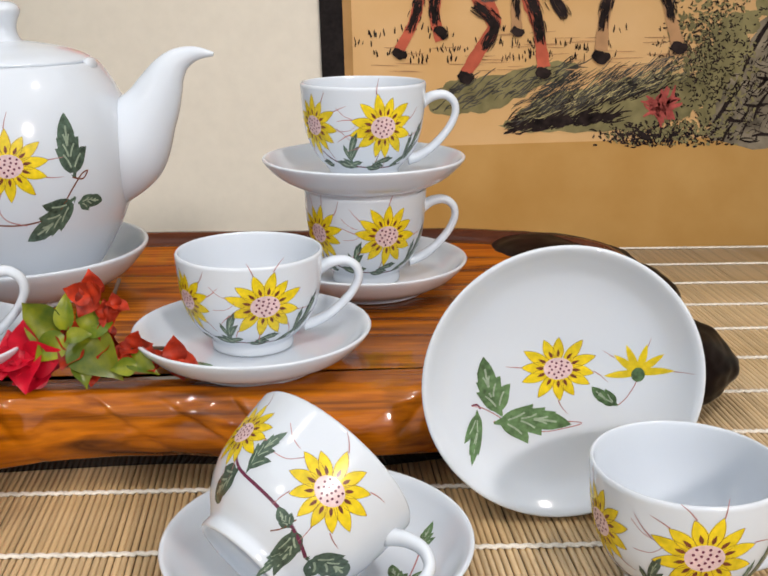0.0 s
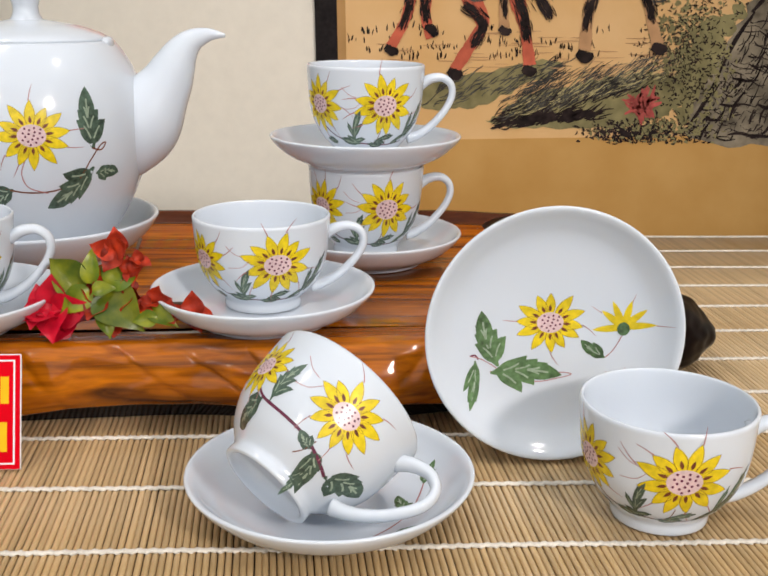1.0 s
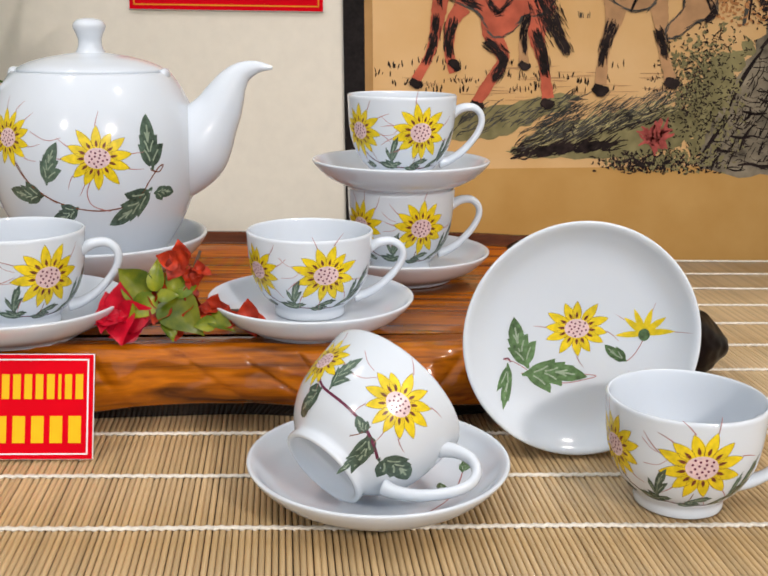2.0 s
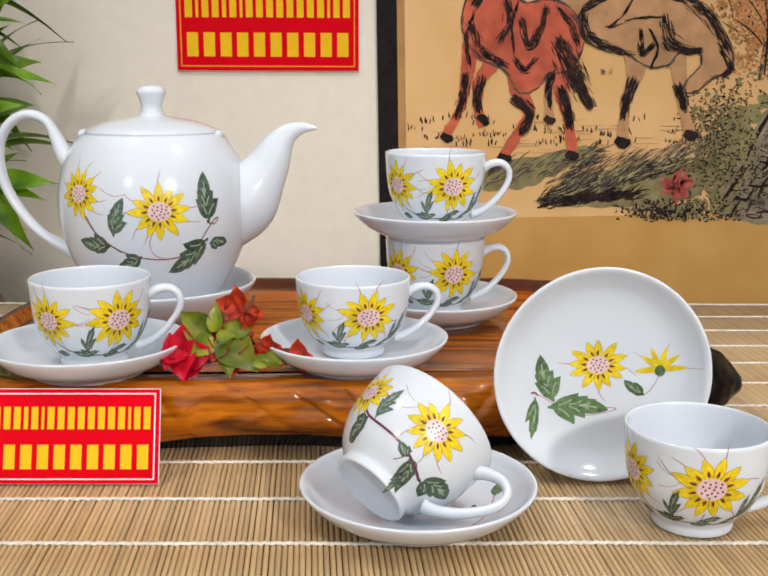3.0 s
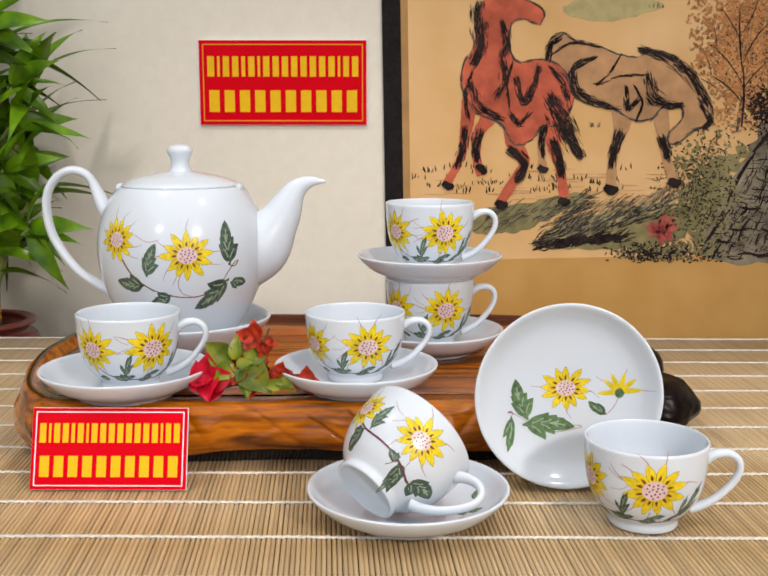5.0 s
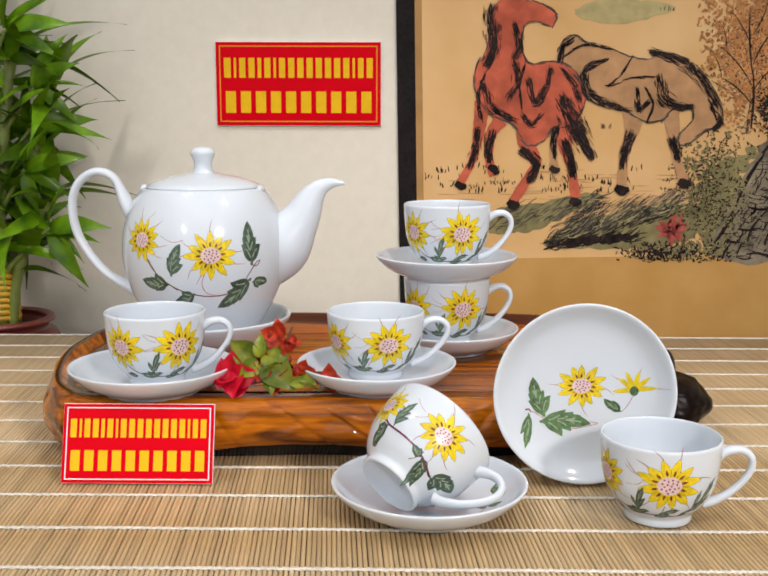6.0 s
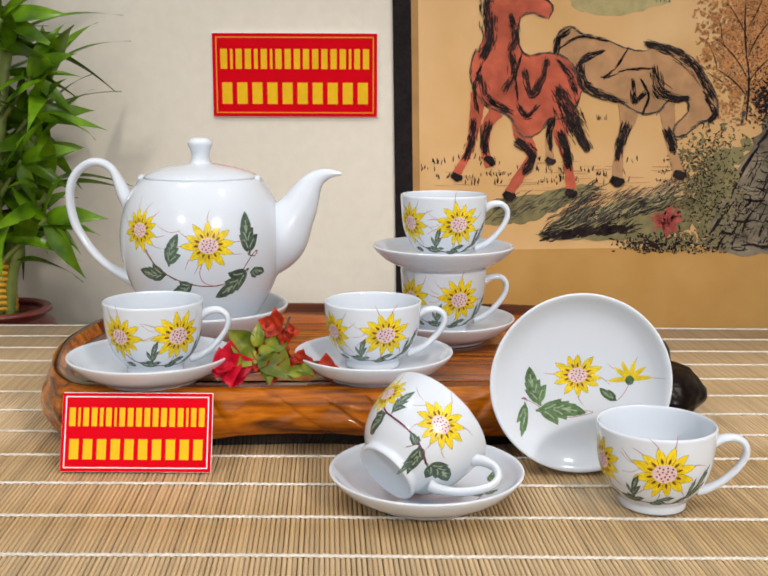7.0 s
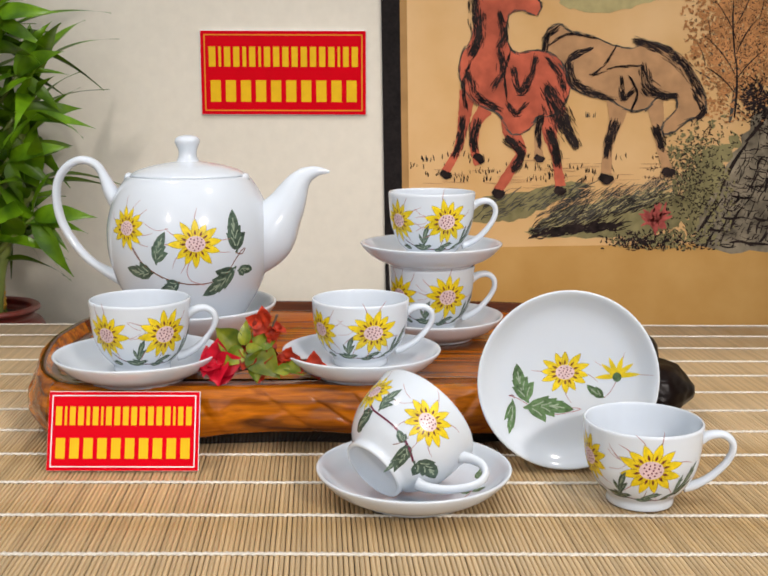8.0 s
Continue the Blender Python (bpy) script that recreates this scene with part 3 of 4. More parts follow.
# ---- wooden tray ----
tray = thing("serving_tray", pose(0, 0, 0), "lacquered orange-brown carved wooden tray with live edge on the mat", "tray")
OUTLINE = [(-0.250, -0.020), (-0.278, 0.020), (-0.293, 0.085), (-0.295, 0.150), (-0.284, 0.228), (-0.240, 0.292), (-0.178, 0.322), (-0.090, 0.336), (0.0, 0.334), (0.092, 0.334),
           (0.172, 0.336), (0.242, 0.315), (0.296, 0.265), (0.308, 0.205), (0.290, 0.150), (0.280, 0.090), (0.268, 0.030), (0.250, -0.008), (0.205, -0.022), (0.160, -0.022),
           (0.100, -0.034), (0.040, -0.034), (-0.020, -0.026), (-0.090, -0.030), (-0.160, -0.036), (-0.210, -0.034)]
closed = smooth_line([Vector(p) for p in OUTLINE + OUTLINE[:1]], 1041)[:-1]
bm = bmesh.new()
rings = []
count = len(closed)


def tray_rim(p):
    """Height of the rim: low in front, higher at the back and at the ends."""
    k = min(1.0, max(0.0, (p[1] - 0.0) / 0.12))
    e = max(0.0, (abs(p[0] + 0.0) - 0.22) / 0.1)
    return 0.0600 + 0.008 * k + 0.005 * min(1, e)


SHELL = ((0.0, 0.020), (0.05, 0.010), (0.12, 0.006), (0.2, 0.003), (0.3, 0.001), (0.4, -0.001), (0.5, -0.002), (0.6, -0.002), (0.7, -0.001), (0.8, 0.001), (0.88, 0.003), (0.95, 0.005))
LEVELS = [(0.060, 0.0), (0.020, 0.0)] + [(float(np.interp(q, [a for a, b in SHELL], [b for a, b in SHELL])), q) for q in [0.04 + 0.91 * k / 23 for k in range(24)]]
LEVELS += [(0.009, 1.0), (0.014, 0.985), (0.019, -1), (0.026, -2)]
GOUGES = ((-0.108, 0.030, 0.0040, 0.008), (-0.040, 0.060, 0.0052, 0.007), (0.002, 0.075, 0.0075, 0.009), (0.036, 0.050, 0.0040, 0.006), (0.112, -0.040, 0.0060, 0.010), (0.150, 0.055, 0.0055, 0.008), (0.196, -0.030, 0.0045, 0.008))
for inset, level in LEVELS:
    ring = []
    for i, p in enumerate(closed):
        t = (closed[(i + 1) % count] - closed[i - 1]).normalized()
        n = Vector((t[1], -t[0]))
        q = p + n * inset
        front = p[1] < 0.03
        mid = max(0.0, 1 - abs((p[0] - 0.02) / 0.21) ** 3) if front else 0.6
        low = 0.0012 + 0.0135 * mid
        top = tray_rim(p)
        if level == -1:
            z = FLOOR_Z + 0.0012
        elif level == -2:
            z = FLOOR_Z - 0.0006
        else:
            z = low + (top - low) * level
            fade = math.sin(math.pi * min(1.0, max(0.0, level))) ** 0.6 if 0.03 < level < 0.97 else 0.0
            wob = noise.noise(Vector((p[0] * 14, p[1] * 14, level * 1.6))) * 0.0060
            ridge = 1 - 2 * abs(noise.noise(Vector((p[0] * 15 + level * 1.3, p[1] * 15, level * 2.0 + 5))))
            cut = 1 - 2 * abs(noise.noise(Vector((p[0] * 30 - level * 2.2, p[1] * 30, level * 1.5 + 9))))
            grain = noise.noise(Vector((p[0] * 60, p[1] * 60, level * 9))) * 0.0006
            push = 0.7 * wob - 0.0040 * ridge - 0.0014 * cut + 0.003 + grain
            if front:
                for gx, slope, deep, wide in GOUGES:
                    off = p[0] - gx + slope * (level - 0.5)
                    push += deep * (math.exp(off / wide) if off < 0 else math.exp(-(off / (0.35 * wide)) ** 2)) * (0.6 + 0.4 * math.sin(gx * 90 + level * 5))
            q = q + n * (push * fade)
            if level < 0.9:
                z += noise.noise(Vector((p[0] * 13, p[1] * 13, 4))) * 0.003 * (1 if mid > 0.1 else 0)
        ring.append(bm.verts.new((q[0], q[1], max(z, 0.0008))))
    rings.append(ring)
for k, (a, b) in enumerate(zip(rings, rings[1:])):
    height = LEVELS[k][1] if LEVELS[k][1] >= 0 else 1.0
    for i in range(count):
        f = bm.faces.new((a[i], a[(i + 1) % count], b[(i + 1) % count], b[i]))
        p = closed[i]
        if (height > 0.79 and p[1] > 0.20 + 0.03 * noise.noise(Vector((p[0] * 9, 0, 3)))) or (height > 0.99 and p[0] < -0.225) or (p[0] > 0.20 and p[1] > 0.12):
            f.material_index = 1
bm.faces.new(rings[0][::-1])
bm.faces.new(rings[-1])
bmesh.ops.recalc_face_normals(bm, faces=bm.faces[:])
part("tray_body", bm, [TRAY_WOOD, TRAY_RIM], tray)
# Added block, set in from the edge: its black makes the tray's shaded gap.
bm = bmesh.new()
base = []
for z in (0.0008, 0.030):
    ring = []
    for i, p in enumerate(closed[::8]):
        t = (closed[(i * 8 + 1) % count] - closed[i * 8 - 1]).normalized()
        ring.append(bm.verts.new((p[0] + t[1] * 0.030, p[1] - t[0] * 0.030, z)))
    base.append(ring)
for i in range(len(base[0])):
    k = (i + 1) % len(base[0])
    bm.faces.new((base[0][i], base[0][k], base[1][k], base[1][i]))
bm.faces.new(base[0][::-1])
bm.faces.new(base[1])
bmesh.ops.recalc_face_normals(bm, faces=bm.faces[:])
part("gap_block", bm, GAP_BLACK, tray, "black block added to darken the gap under the tray", False)


def root_knob(at, size, seed, tilt=0):
    bm = bmesh.new()
    bmesh.ops.create_icosphere(bm, subdivisions=5, radius=1)
    for v in bm.verts:
        k = 1 + 0.10 * noise.noise(v.co * 1.6 + Vector((seed, 0, 0))) + 0.03 * noise.noise(v.co * 5 + Vector((seed, 3, 0)))
        v.co = Vector((v.co.x * size[0] * k, v.co.y * size[1] * k, v.co.z * size[2] * k))
    bmesh.ops.transform(bm, matrix=pose(*at, 0, 0, tilt), verts=bm.verts)
    for v in bm.verts:
        v.co.z = max(v.co.z, 0.0008)
    return part("root_knob", bm, TRAY_DARK, tray, "black-brown polished root knob")


root_knob((0.300, 0.098, 0.028), (0.048, 0.056, 0.029), 2)
root_knob((0.296, 0.205, 0.036), (0.050, 0.060, 0.030), 5)
root_knob((0.262, 0.280, 0.046), (0.072, 0.050, 0.024), 9, -30)


# ---- signs ----
def sign(m, w, h, label, inner, thick=0.003):
    s = thing("sign_board", m, label, "sign", "shop signs")
    part("board", box_bm((w, thick, h), (0, 0, h / 2), 0.0008), SIGN_WHITE, s)
    part("red_face", box_bm((w * 0.992, 0.0006, h * 0.985), (0, -thick / 2 - 0.0003, h / 2)), SIGN_RED, s, "", False)
    bm = bmesh.new()
    d, t = h * 0.055, h * 0.014
    for sx, sz, cx, cz in ((w - 2 * d, t, 0, d), (w - 2 * d, t, 0, h - d), (t, h - 2 * d, -w / 2 + d, h / 2), (t, h - 2 * d, w / 2 - d, h / 2)):
        line = box_bm((sx + (t if sz == t else 0), 0.0003, sz), (cx, -thick / 2 - 0.0008, cz))
        for v in line.faces:
            bm.faces.new([bm.verts.new(q.co) for q in v.verts])
        line.free()
    part("border_line", bm, inner, s, "", False)

    def bars(widths, z, hgt, span):
        total = sum(widths) + 0.5 * (len(widths) - 1)
        x = -span / 2
        for k in widths:
            bw = k * span / total
            part("print_bar", box_bm((bw, 0.0003, hgt), (x + bw / 2, -thick / 2 - 0.0008, z)), SIGN_YELLOW, s, "", False)
            x += bw + 0.5 * span / total
    bars([1.1, 0.4, 1, 1, 0.6, 1, 0.4, 1, 1, 1, 1, 1, 1, 1, 1, 0.4, 0.9, 1], h * 0.69, h * 0.235, w * 0.895)
    bars([1] * 10, h * 0.285, h * 0.255, w * 0.88)
    return s


sign(pose(-0.1736, -0.0727, 0.0010, -18, 0, 0), 0.1267, 0.0661, "small red sign with yellow print leaning on the tray", SIGN_WHITE, 0.0016)
sign(pose(-0.1130, 0.7545, 0.2860), 0.2617, 0.1309, "red sign with yellow print fixed on the cream wall", SIGN_ORANGE, 0.005)

# ---- hanging scroll with its painting ----
scroll = thing("hanging_scroll", pose(0.055, 0.7535, -0.30, 0, -1.1, 0), "old hanging scroll painting on tan paper with black border", "scroll painting")
part("border", box_bm((0.029, 0.003, 1.3), (0.0145, 0, 0.65)), BORDER, scroll, "black silk border", False)
part("paper", box_bm((0.90, 0.003, 1.3), (0.479, -0.0002, 0.65)), PAPER, scroll, "", False)
# Margin below the picture, darker and more orange than the paper above.
part("paper_margin", box_bm((0.888, 0.0004, 0.372), (0.485, -0.0019, 0.186)), PAPER_MARGIN, scroll, "", False)
part("paper_stain", box_bm((0.011, 0.0004, 1.3), (0.0345, -0.0020, 0.65)), PAPER_EDGE, scroll, "", False)
LAYER = [0.0]


def sp(u, v):
    """Painting units to the scroll's own metres."""
    a, b = (u - 1200) / 400, (v - 250) / 250
    return 0.32570 + 0.31187 * a + 0.00378 * b + 0.0066 * a * b, 0.56958 - 0.00515 * a - 0.19238 * b - 0.00021 * a * b - 0.00405 * b * b


def layer():
    LAYER[0] += 0.00003
    return -0.0021 - LAYER[0]


def patch(name, pts, material, n=40, fuzz=0.0, label=""):
    """A closed flat brush mass with an uneven edge."""
    bm = bmesh.new()
    y = layer()
    line = smooth_line([Vector(p) for p in pts + pts[:1]], n + 1)[:-1]
    vs = []
    for i, p in enumerate(line):
        k = noise.noise(Vector((p[0] * 0.06, p[1] * 0.06, 1))) * fuzz + noise.noise(Vector((p[0] * 0.3, p[1] * 0.3, 7))) * fuzz * 0.6
        x, z = sp(p[0] + k, p[1] + k)
        vs.append(bm.verts.new((x, y, z)))
    f = bm.faces.new(vs)
    f.normal_update()
    if f.normal.y > 0:
        f.normal_flip()
    bmesh.ops.triangulate(bm, faces=[f])
    return part(name, bm, material, scroll, label, False)


def strokes(name, lines, material, label=""):
    """Many brush strokes: (u, v, angle, length, width, bend)."""
    bm = bmesh.new()
    y = layer()
    for u, v, a, ln, w, bend in lines:
        y -= 1e-8
        a = radians(a)
        d, n = (math.cos(a), -math.sin(a)), (math.sin(a), math.cos(a))
        rows = []
        for k in range(5):
            t = k / 4
            c = bend * math.sin(math.pi * t)
            hw = w * 0.5 * (0.25 + 0.75 * math.sin(math.pi * min(1, 0.15 + 0.8 * t)))
            pu, pv = u + d[0] * ln * t + n[0] * c, v + d[1] * ln * t + n[1] * c
            rows.append([bm.verts.new((sp(pu + n[0] * s, pv + n[1] * s)[0], y, sp(pu + n[0] * s, pv + n[1] * s)[1])) for s in (-hw, hw)])
        for p, q in zip(rows, rows[1:]):
            bm.faces.new((p[0], p[1], q[1], q[0]))
    return tagged(part(name, bm, material, scroll, label, False), kind="stuff")


rng = random.Random(31)
# ground, bank and rock
patch("painted_hill", [(1140, -6), (1200, -22), (1300, -20), (1350, -5), (1290, 16), (1200, 24), (1150, 12)], INK_MINT, 40, 6)
patch("painted_bank", [(1000, 400), (1070, 390), (1170, 372), (1200, 385), (1120, 420), (1050, 450), (1000, 452), (960, 450), (960, 420)], INK_GREEN, 50, 6)
patch("painted_bank", [(1075, 478), (1120, 440), (1200, 415), (1290, 400), (1390, 395), (1400, 450), (1300, 480), (1160, 488)], INK_GREEN, 50, 8)
patch("painted_shrub", [(1410, 350), (1440, 310), (1480, 290), (1510, 280), (1490, 330), (1455, 400), (1430, 460), (1400, 470), (1405, 410)], INK_GREEN, 80, 14)
patch("painted_rock", [(1420, 470), (1450, 400), (1500, 310), (1540, 240), (1610, 190), (1760, 180), (1800, 500), (1568, 512), (1430, 505)], INK_ROCK, 60, 8)
strokes("painted_grass", [(u, 482 - (u - 1075) * 0.24 + rng.uniform(-22, 6), rng.uniform(20, 50), rng.uniform(16, 46), rng.uniform(1.0, 2.6), rng.uniform(-4, 4))
                          for u in [rng.uniform(1080, 1330) for _ in range(210)]], INK_BLACK)
strokes("painted_grass", [(u, 452 - (u - 960) * 0.2 + rng.uniform(-34, 4), rng.uniform(15, 45), rng.uniform(12, 40), rng.uniform(1.0, 2.4), rng.uniform(-4, 4))
                          for u in [rng.uniform(960, 1200) for _ in range(130)]], INK_GREY)
strokes("painted_grass", [(u, 470 - (u - 1075) * 0.26 + rng.uniform(-20, 10), rng.uniform(15, 40), rng.uniform(14, 40), rng.uniform(1, 2.2), rng.uniform(-4, 4))
                          for u in [rng.uniform(1110, 1390) for _ in range(90)]], INK_MINT)
strokes("painted_grass", [(u, 486 - (u - 1075) * 0.10 + rng.uniform(-12, 3), rng.uniform(8, 35), rng.uniform(14, 36), rng.uniform(2.0, 4.5), rng.uniform(-3, 3))
                          for u in [rng.uniform(1078, 1260) for _ in range(150)]], INK_BLACK)
strokes("painted_grass", [(u, 476 - (u - 1075) * 0.22 + rng.uniform(-46, 4), rng.uniform(20, 48), rng.uniform(16, 50), rng.uniform(0.7, 1.6), rng.uniform(-5, 5))
                          for u in [rng.uniform(1090, 1390) for _ in range(320)]], INK_GREY)
strokes("painted_turf", [(gu + rng.uniform(-16, 16), gv + rng.uniform(-3, 3), rng.uniform(70, 110), rng.uniform(5, 13), rng.uniform(1.2, 2.6), 0)
                         for gu, gv in [(rng.uniform(850, 1400), rng.uniform(322, 375)) for _ in range(40)] for _ in range(5)], INK_BLACK)
strokes("painted_turf", [(gu + rng.uniform(-14, 14), gv, rng.uniform(70, 110), rng.uniform(6, 14), rng.uniform(1, 2), 0) for gu, gv in ((1205, 240), (1330, 0), (870, 330)) for _ in range(7)], INK_GREY)
strokes("ground_line", [(rng.uniform(840, 1380), rng.uniform(325, 385), rng.uniform(-3, 3), rng.uniform(20, 60), rng.uniform(0.8, 1.6), 0) for _ in range(45)], INK_TAN)
strokes("rock_hatching", [(u, v, rng.uniform(50, 75) if rng.random() < 0.45 else rng.uniform(-30, 5), rng.uniform(8, 34), rng.uniform(1.0, 3.0), rng.uniform(-5, 5))
                         for u, v in [(rng.uniform(1440, 1720), rng.uniform(230, 505)) for _ in range(760)] if v > 490 - (u - 1420) * 1.9], INK_BLACK)
strokes("rock_edge", [(1424, 476, 62, 110, 8, 4), (1472, 385, 60, 110, 8, -4), (1522, 290, 55, 90, 8, 4)], INK_BLACK)


def dotted(name, count, cu, cv, su, sv, ln, wd, material, top=-200, low=512):
    pts = []
    while len(pts) < count:
        u, v = rng.gauss(cu, su), rng.gauss(cv, sv)
        if top < v < low and abs(u - cu) < 2.2 * su and 820 < u:
            pts.append((u, v, rng.uniform(0, 180), rng.uniform(*ln), rng.uniform(*wd), 1))
    strokes(name, pts, material)


dotted("painted_foliage", 620, 1425, 370, 36, 55, (5, 11), (3, 6), INK_GREEN)
dotted("painted_foliage", 800, 1415, 365, 42, 62, (3, 8), (1.2, 3), INK_BLACK)
dotted("painted_foliage", 520, 1345, 494, 55, 11, (4, 11), (2, 4), INK_BLACK)
dotted("painted_foliage", 200, 1370, 486, 60, 12, (4, 10), (2, 4), INK_GREEN)
strokes("painted_trunk", [(1490, 250, 84, 210, 9, 5), (1490, 170, 125, 110, 4, 5), (1496, 150, 60, 130, 5, -5), (1500, 100, 100, 130, 4, 4), (1488, 200, 140, 90, 3, 6), (1500, 60, 70, 120, 4, 4), (1497, 120, 40, 90, 3, 5)], INK_GREY)
dotted("tree_foliage", 2600, 1520, 70, 58, 85, (5, 11), (3.5, 6), INK_ORANGE, -160, 250)
dotted("tree_foliage", 1300, 1520, 80, 56, 80, (2, 5), (0.8, 1.8), INK_BLACK, -160, 250)
strokes("painted_branch", [(1499, 240, 88, 120, 5, 3), (1502, 130, 92, 130, 4, -3), (1500, 190, 138, 80, 3, 5), (1500, 150, 128, 96, 2.6, 5), (1503, 110, 58, 90, 3, -5), (1503, 80, 118, 90, 2.4, 4), (1505, 160, 46, 80, 2.6, -4),
                          (1503, 50, 66, 80, 2.4, 4), (1440, 134, 110, 50, 1.8, 3), (1450, 78, 100, 50, 1.6, 3), (1550, 40, 80, 60, 1.8, 3)], INK_BLACK)
dotted("painted_foliage", 420, 1545, 205, 20, 24, (4, 9), (2, 4), INK_BLACK)
strokes("rock_strata", [(1478 + 24 * k + rng.uniform(-8, 8), 500 - 26 * j + rng.uniform(-6, 6), rng.uniform(-14, 10), rng.uniform(18, 46), rng.uniform(3.0, 6.0), rng.uniform(-5, 5))
                       for k in range(10) for j in range(10) if 500 - 26 * j > 505 - (24 * k + 40) * 1.7], INK_ROCK)
strokes("rock_strata", [(1448 + 24 * k + rng.uniform(-8, 8), 498 - 26 * j + rng.uniform(-6, 6), rng.choice((62, 66, 58, -8, -4)), rng.uniform(20, 60), rng.uniform(2.0, 6.5), rng.uniform(-6, 6))
                       for k in range(11) for j in range(10) if 498 - 26 * j > 500 - (24 * k + 16) * 1.8], INK_BLACK)
strokes("pink_blossom", [(1338 + rng.uniform(-14, 14), 446 + rng.uniform(-10, 10), rng.uniform(0, 360), rng.uniform(10, 28), rng.uniform(4, 8), rng.uniform(-4, 4)) for _ in range(60)], INK_PINK)


def limb(name, material, *pts):
    """A tapered stroke of plain colour through (u, v, half width)."""
    bm = bmesh.new()
    y = layer()
    line = smooth_line(pts, 8 * len(pts))
    rows = []
    for i, p in enumerate(line):
        q, o = line[min(i + 1, len(line) - 1)], line[max(i - 1, 0)]
        d = Vector((q[0] - o[0], q[1] - o[1])).normalized()
        rag = noise.noise(Vector((p[0] * 0.08, p[1] * 0.08, p[2]))) * 2.0
        row = []
        for k in (-1, 0, 1):
            x, z = sp(p[0] - d[1] * k * (p[2] + rag), p[1] + d[0] * k * (p[2] + rag))
            row.append(bm.verts.new((x, y, z)))
        rows.append(row)
    for a, b in zip(rows, rows[1:]):
        for k in (0, 1):
            bm.faces.new((a[k], a[k + 1], b[k + 1], b[k]))
    part(name, bm, material, scroll, "", False)


def dry(name, material, pts, count, ln=(10, 26), wd=(0.8, 2.2)):
    """A dry-brush band of many fine strokes along (u, v, half width), thinning towards its edges."""
    line = smooth_line(pts, 60)
    out = []
    for _ in range(count):
        i = rng.randrange(1, 59)
        p, d = line[i], line[i + 1] - line[i - 1]
        k = max(-1.3, min(1.3, rng.gauss(0, 0.5))) * p[2]
        a = math.atan2(-d[1], d[0])
        l = rng.uniform(*ln)
        out.append((p[0] + math.sin(a) * k - math.cos(a) * l / 2, p[1] + math.cos(a) * k + math.sin(a) * l / 2, math.degrees(a) + rng.uniform(-7, 7), l, rng.uniform(*wd), rng.uniform(-1.5, 1.5)))
    return strokes(name, out, material)


# the painted figures, as plain masses of colour
TAN_MASS = [(1108, 98), (1116, 66), (1140, 50), (1166, 64), (1210, 74), (1250, 92), (1292, 98), (1320, 86), (1362, 96), (1400, 124), (1426, 165), (1440, 205), (1436, 236), (1404, 246), (1376, 268), (1352, 272), (1356, 250),
            (1378, 226), (1380, 204), (1362, 194), (1340, 200), (1320, 222), (1290, 226), (1262, 214), (1240, 202), (1200, 194), (1166, 176), (1148, 140)]
RED_MASS = [(972, 10), (988, -22), (1030, -26), (1078, -14), (1104, 8), (1096, 32), (1066, 22), (1040, 30), (1034, 66), (1042, 98), (1060, 108), (1092, 103), (1130, 112), (1154, 140), (1164, 180), (1150, 214), (1128, 236),
            (1100, 238), (1082, 262), (1046, 274), (1022, 238), (1000, 224), (974, 212), (952, 188), (938, 150), (944, 112), (962, 78)]
for pts in (((1262, 205, 24), (1258, 245, 15), (1243, 292, 9), (1237, 355, 11)), ((1336, 205, 18), (1342, 246, 13), (1346, 290, 8), (1362, 345, 11)), ((1103, 225, 9), (1099, 280, 8), (1100, 320, 9))):
    limb("painted_mass", INK_TAN, *pts)
patch("painted_mass", TAN_MASS, INK_TAN, 140, 1.5)
for pts in (((955, 185, 17), (948, 240, 12), (936, 300, 8), (910, 350, 9)), ((992, 222, 15), (972, 252, 11), (968, 300, 8), (978, 336, 10)), ((1050, 235, 30), (1046, 272, 18), (1063, 312, 11), (1040, 352, 10), (1016, 390, 10)),
            ((1132, 215, 24), (1122, 268, 15), (1135, 320, 9), (1144, 380, 11))):
    limb("painted_mass", INK_RED, *pts)
patch("painted_mass", RED_MASS, INK_RED, 140, 1.5)
for contour in (TAN_MASS, RED_MASS):
    dry("contour_line", INK_GREY, [(a, b, 1.2) for a, b in contour + contour[:1]], 260, (12, 28), (0.9, 1.8))
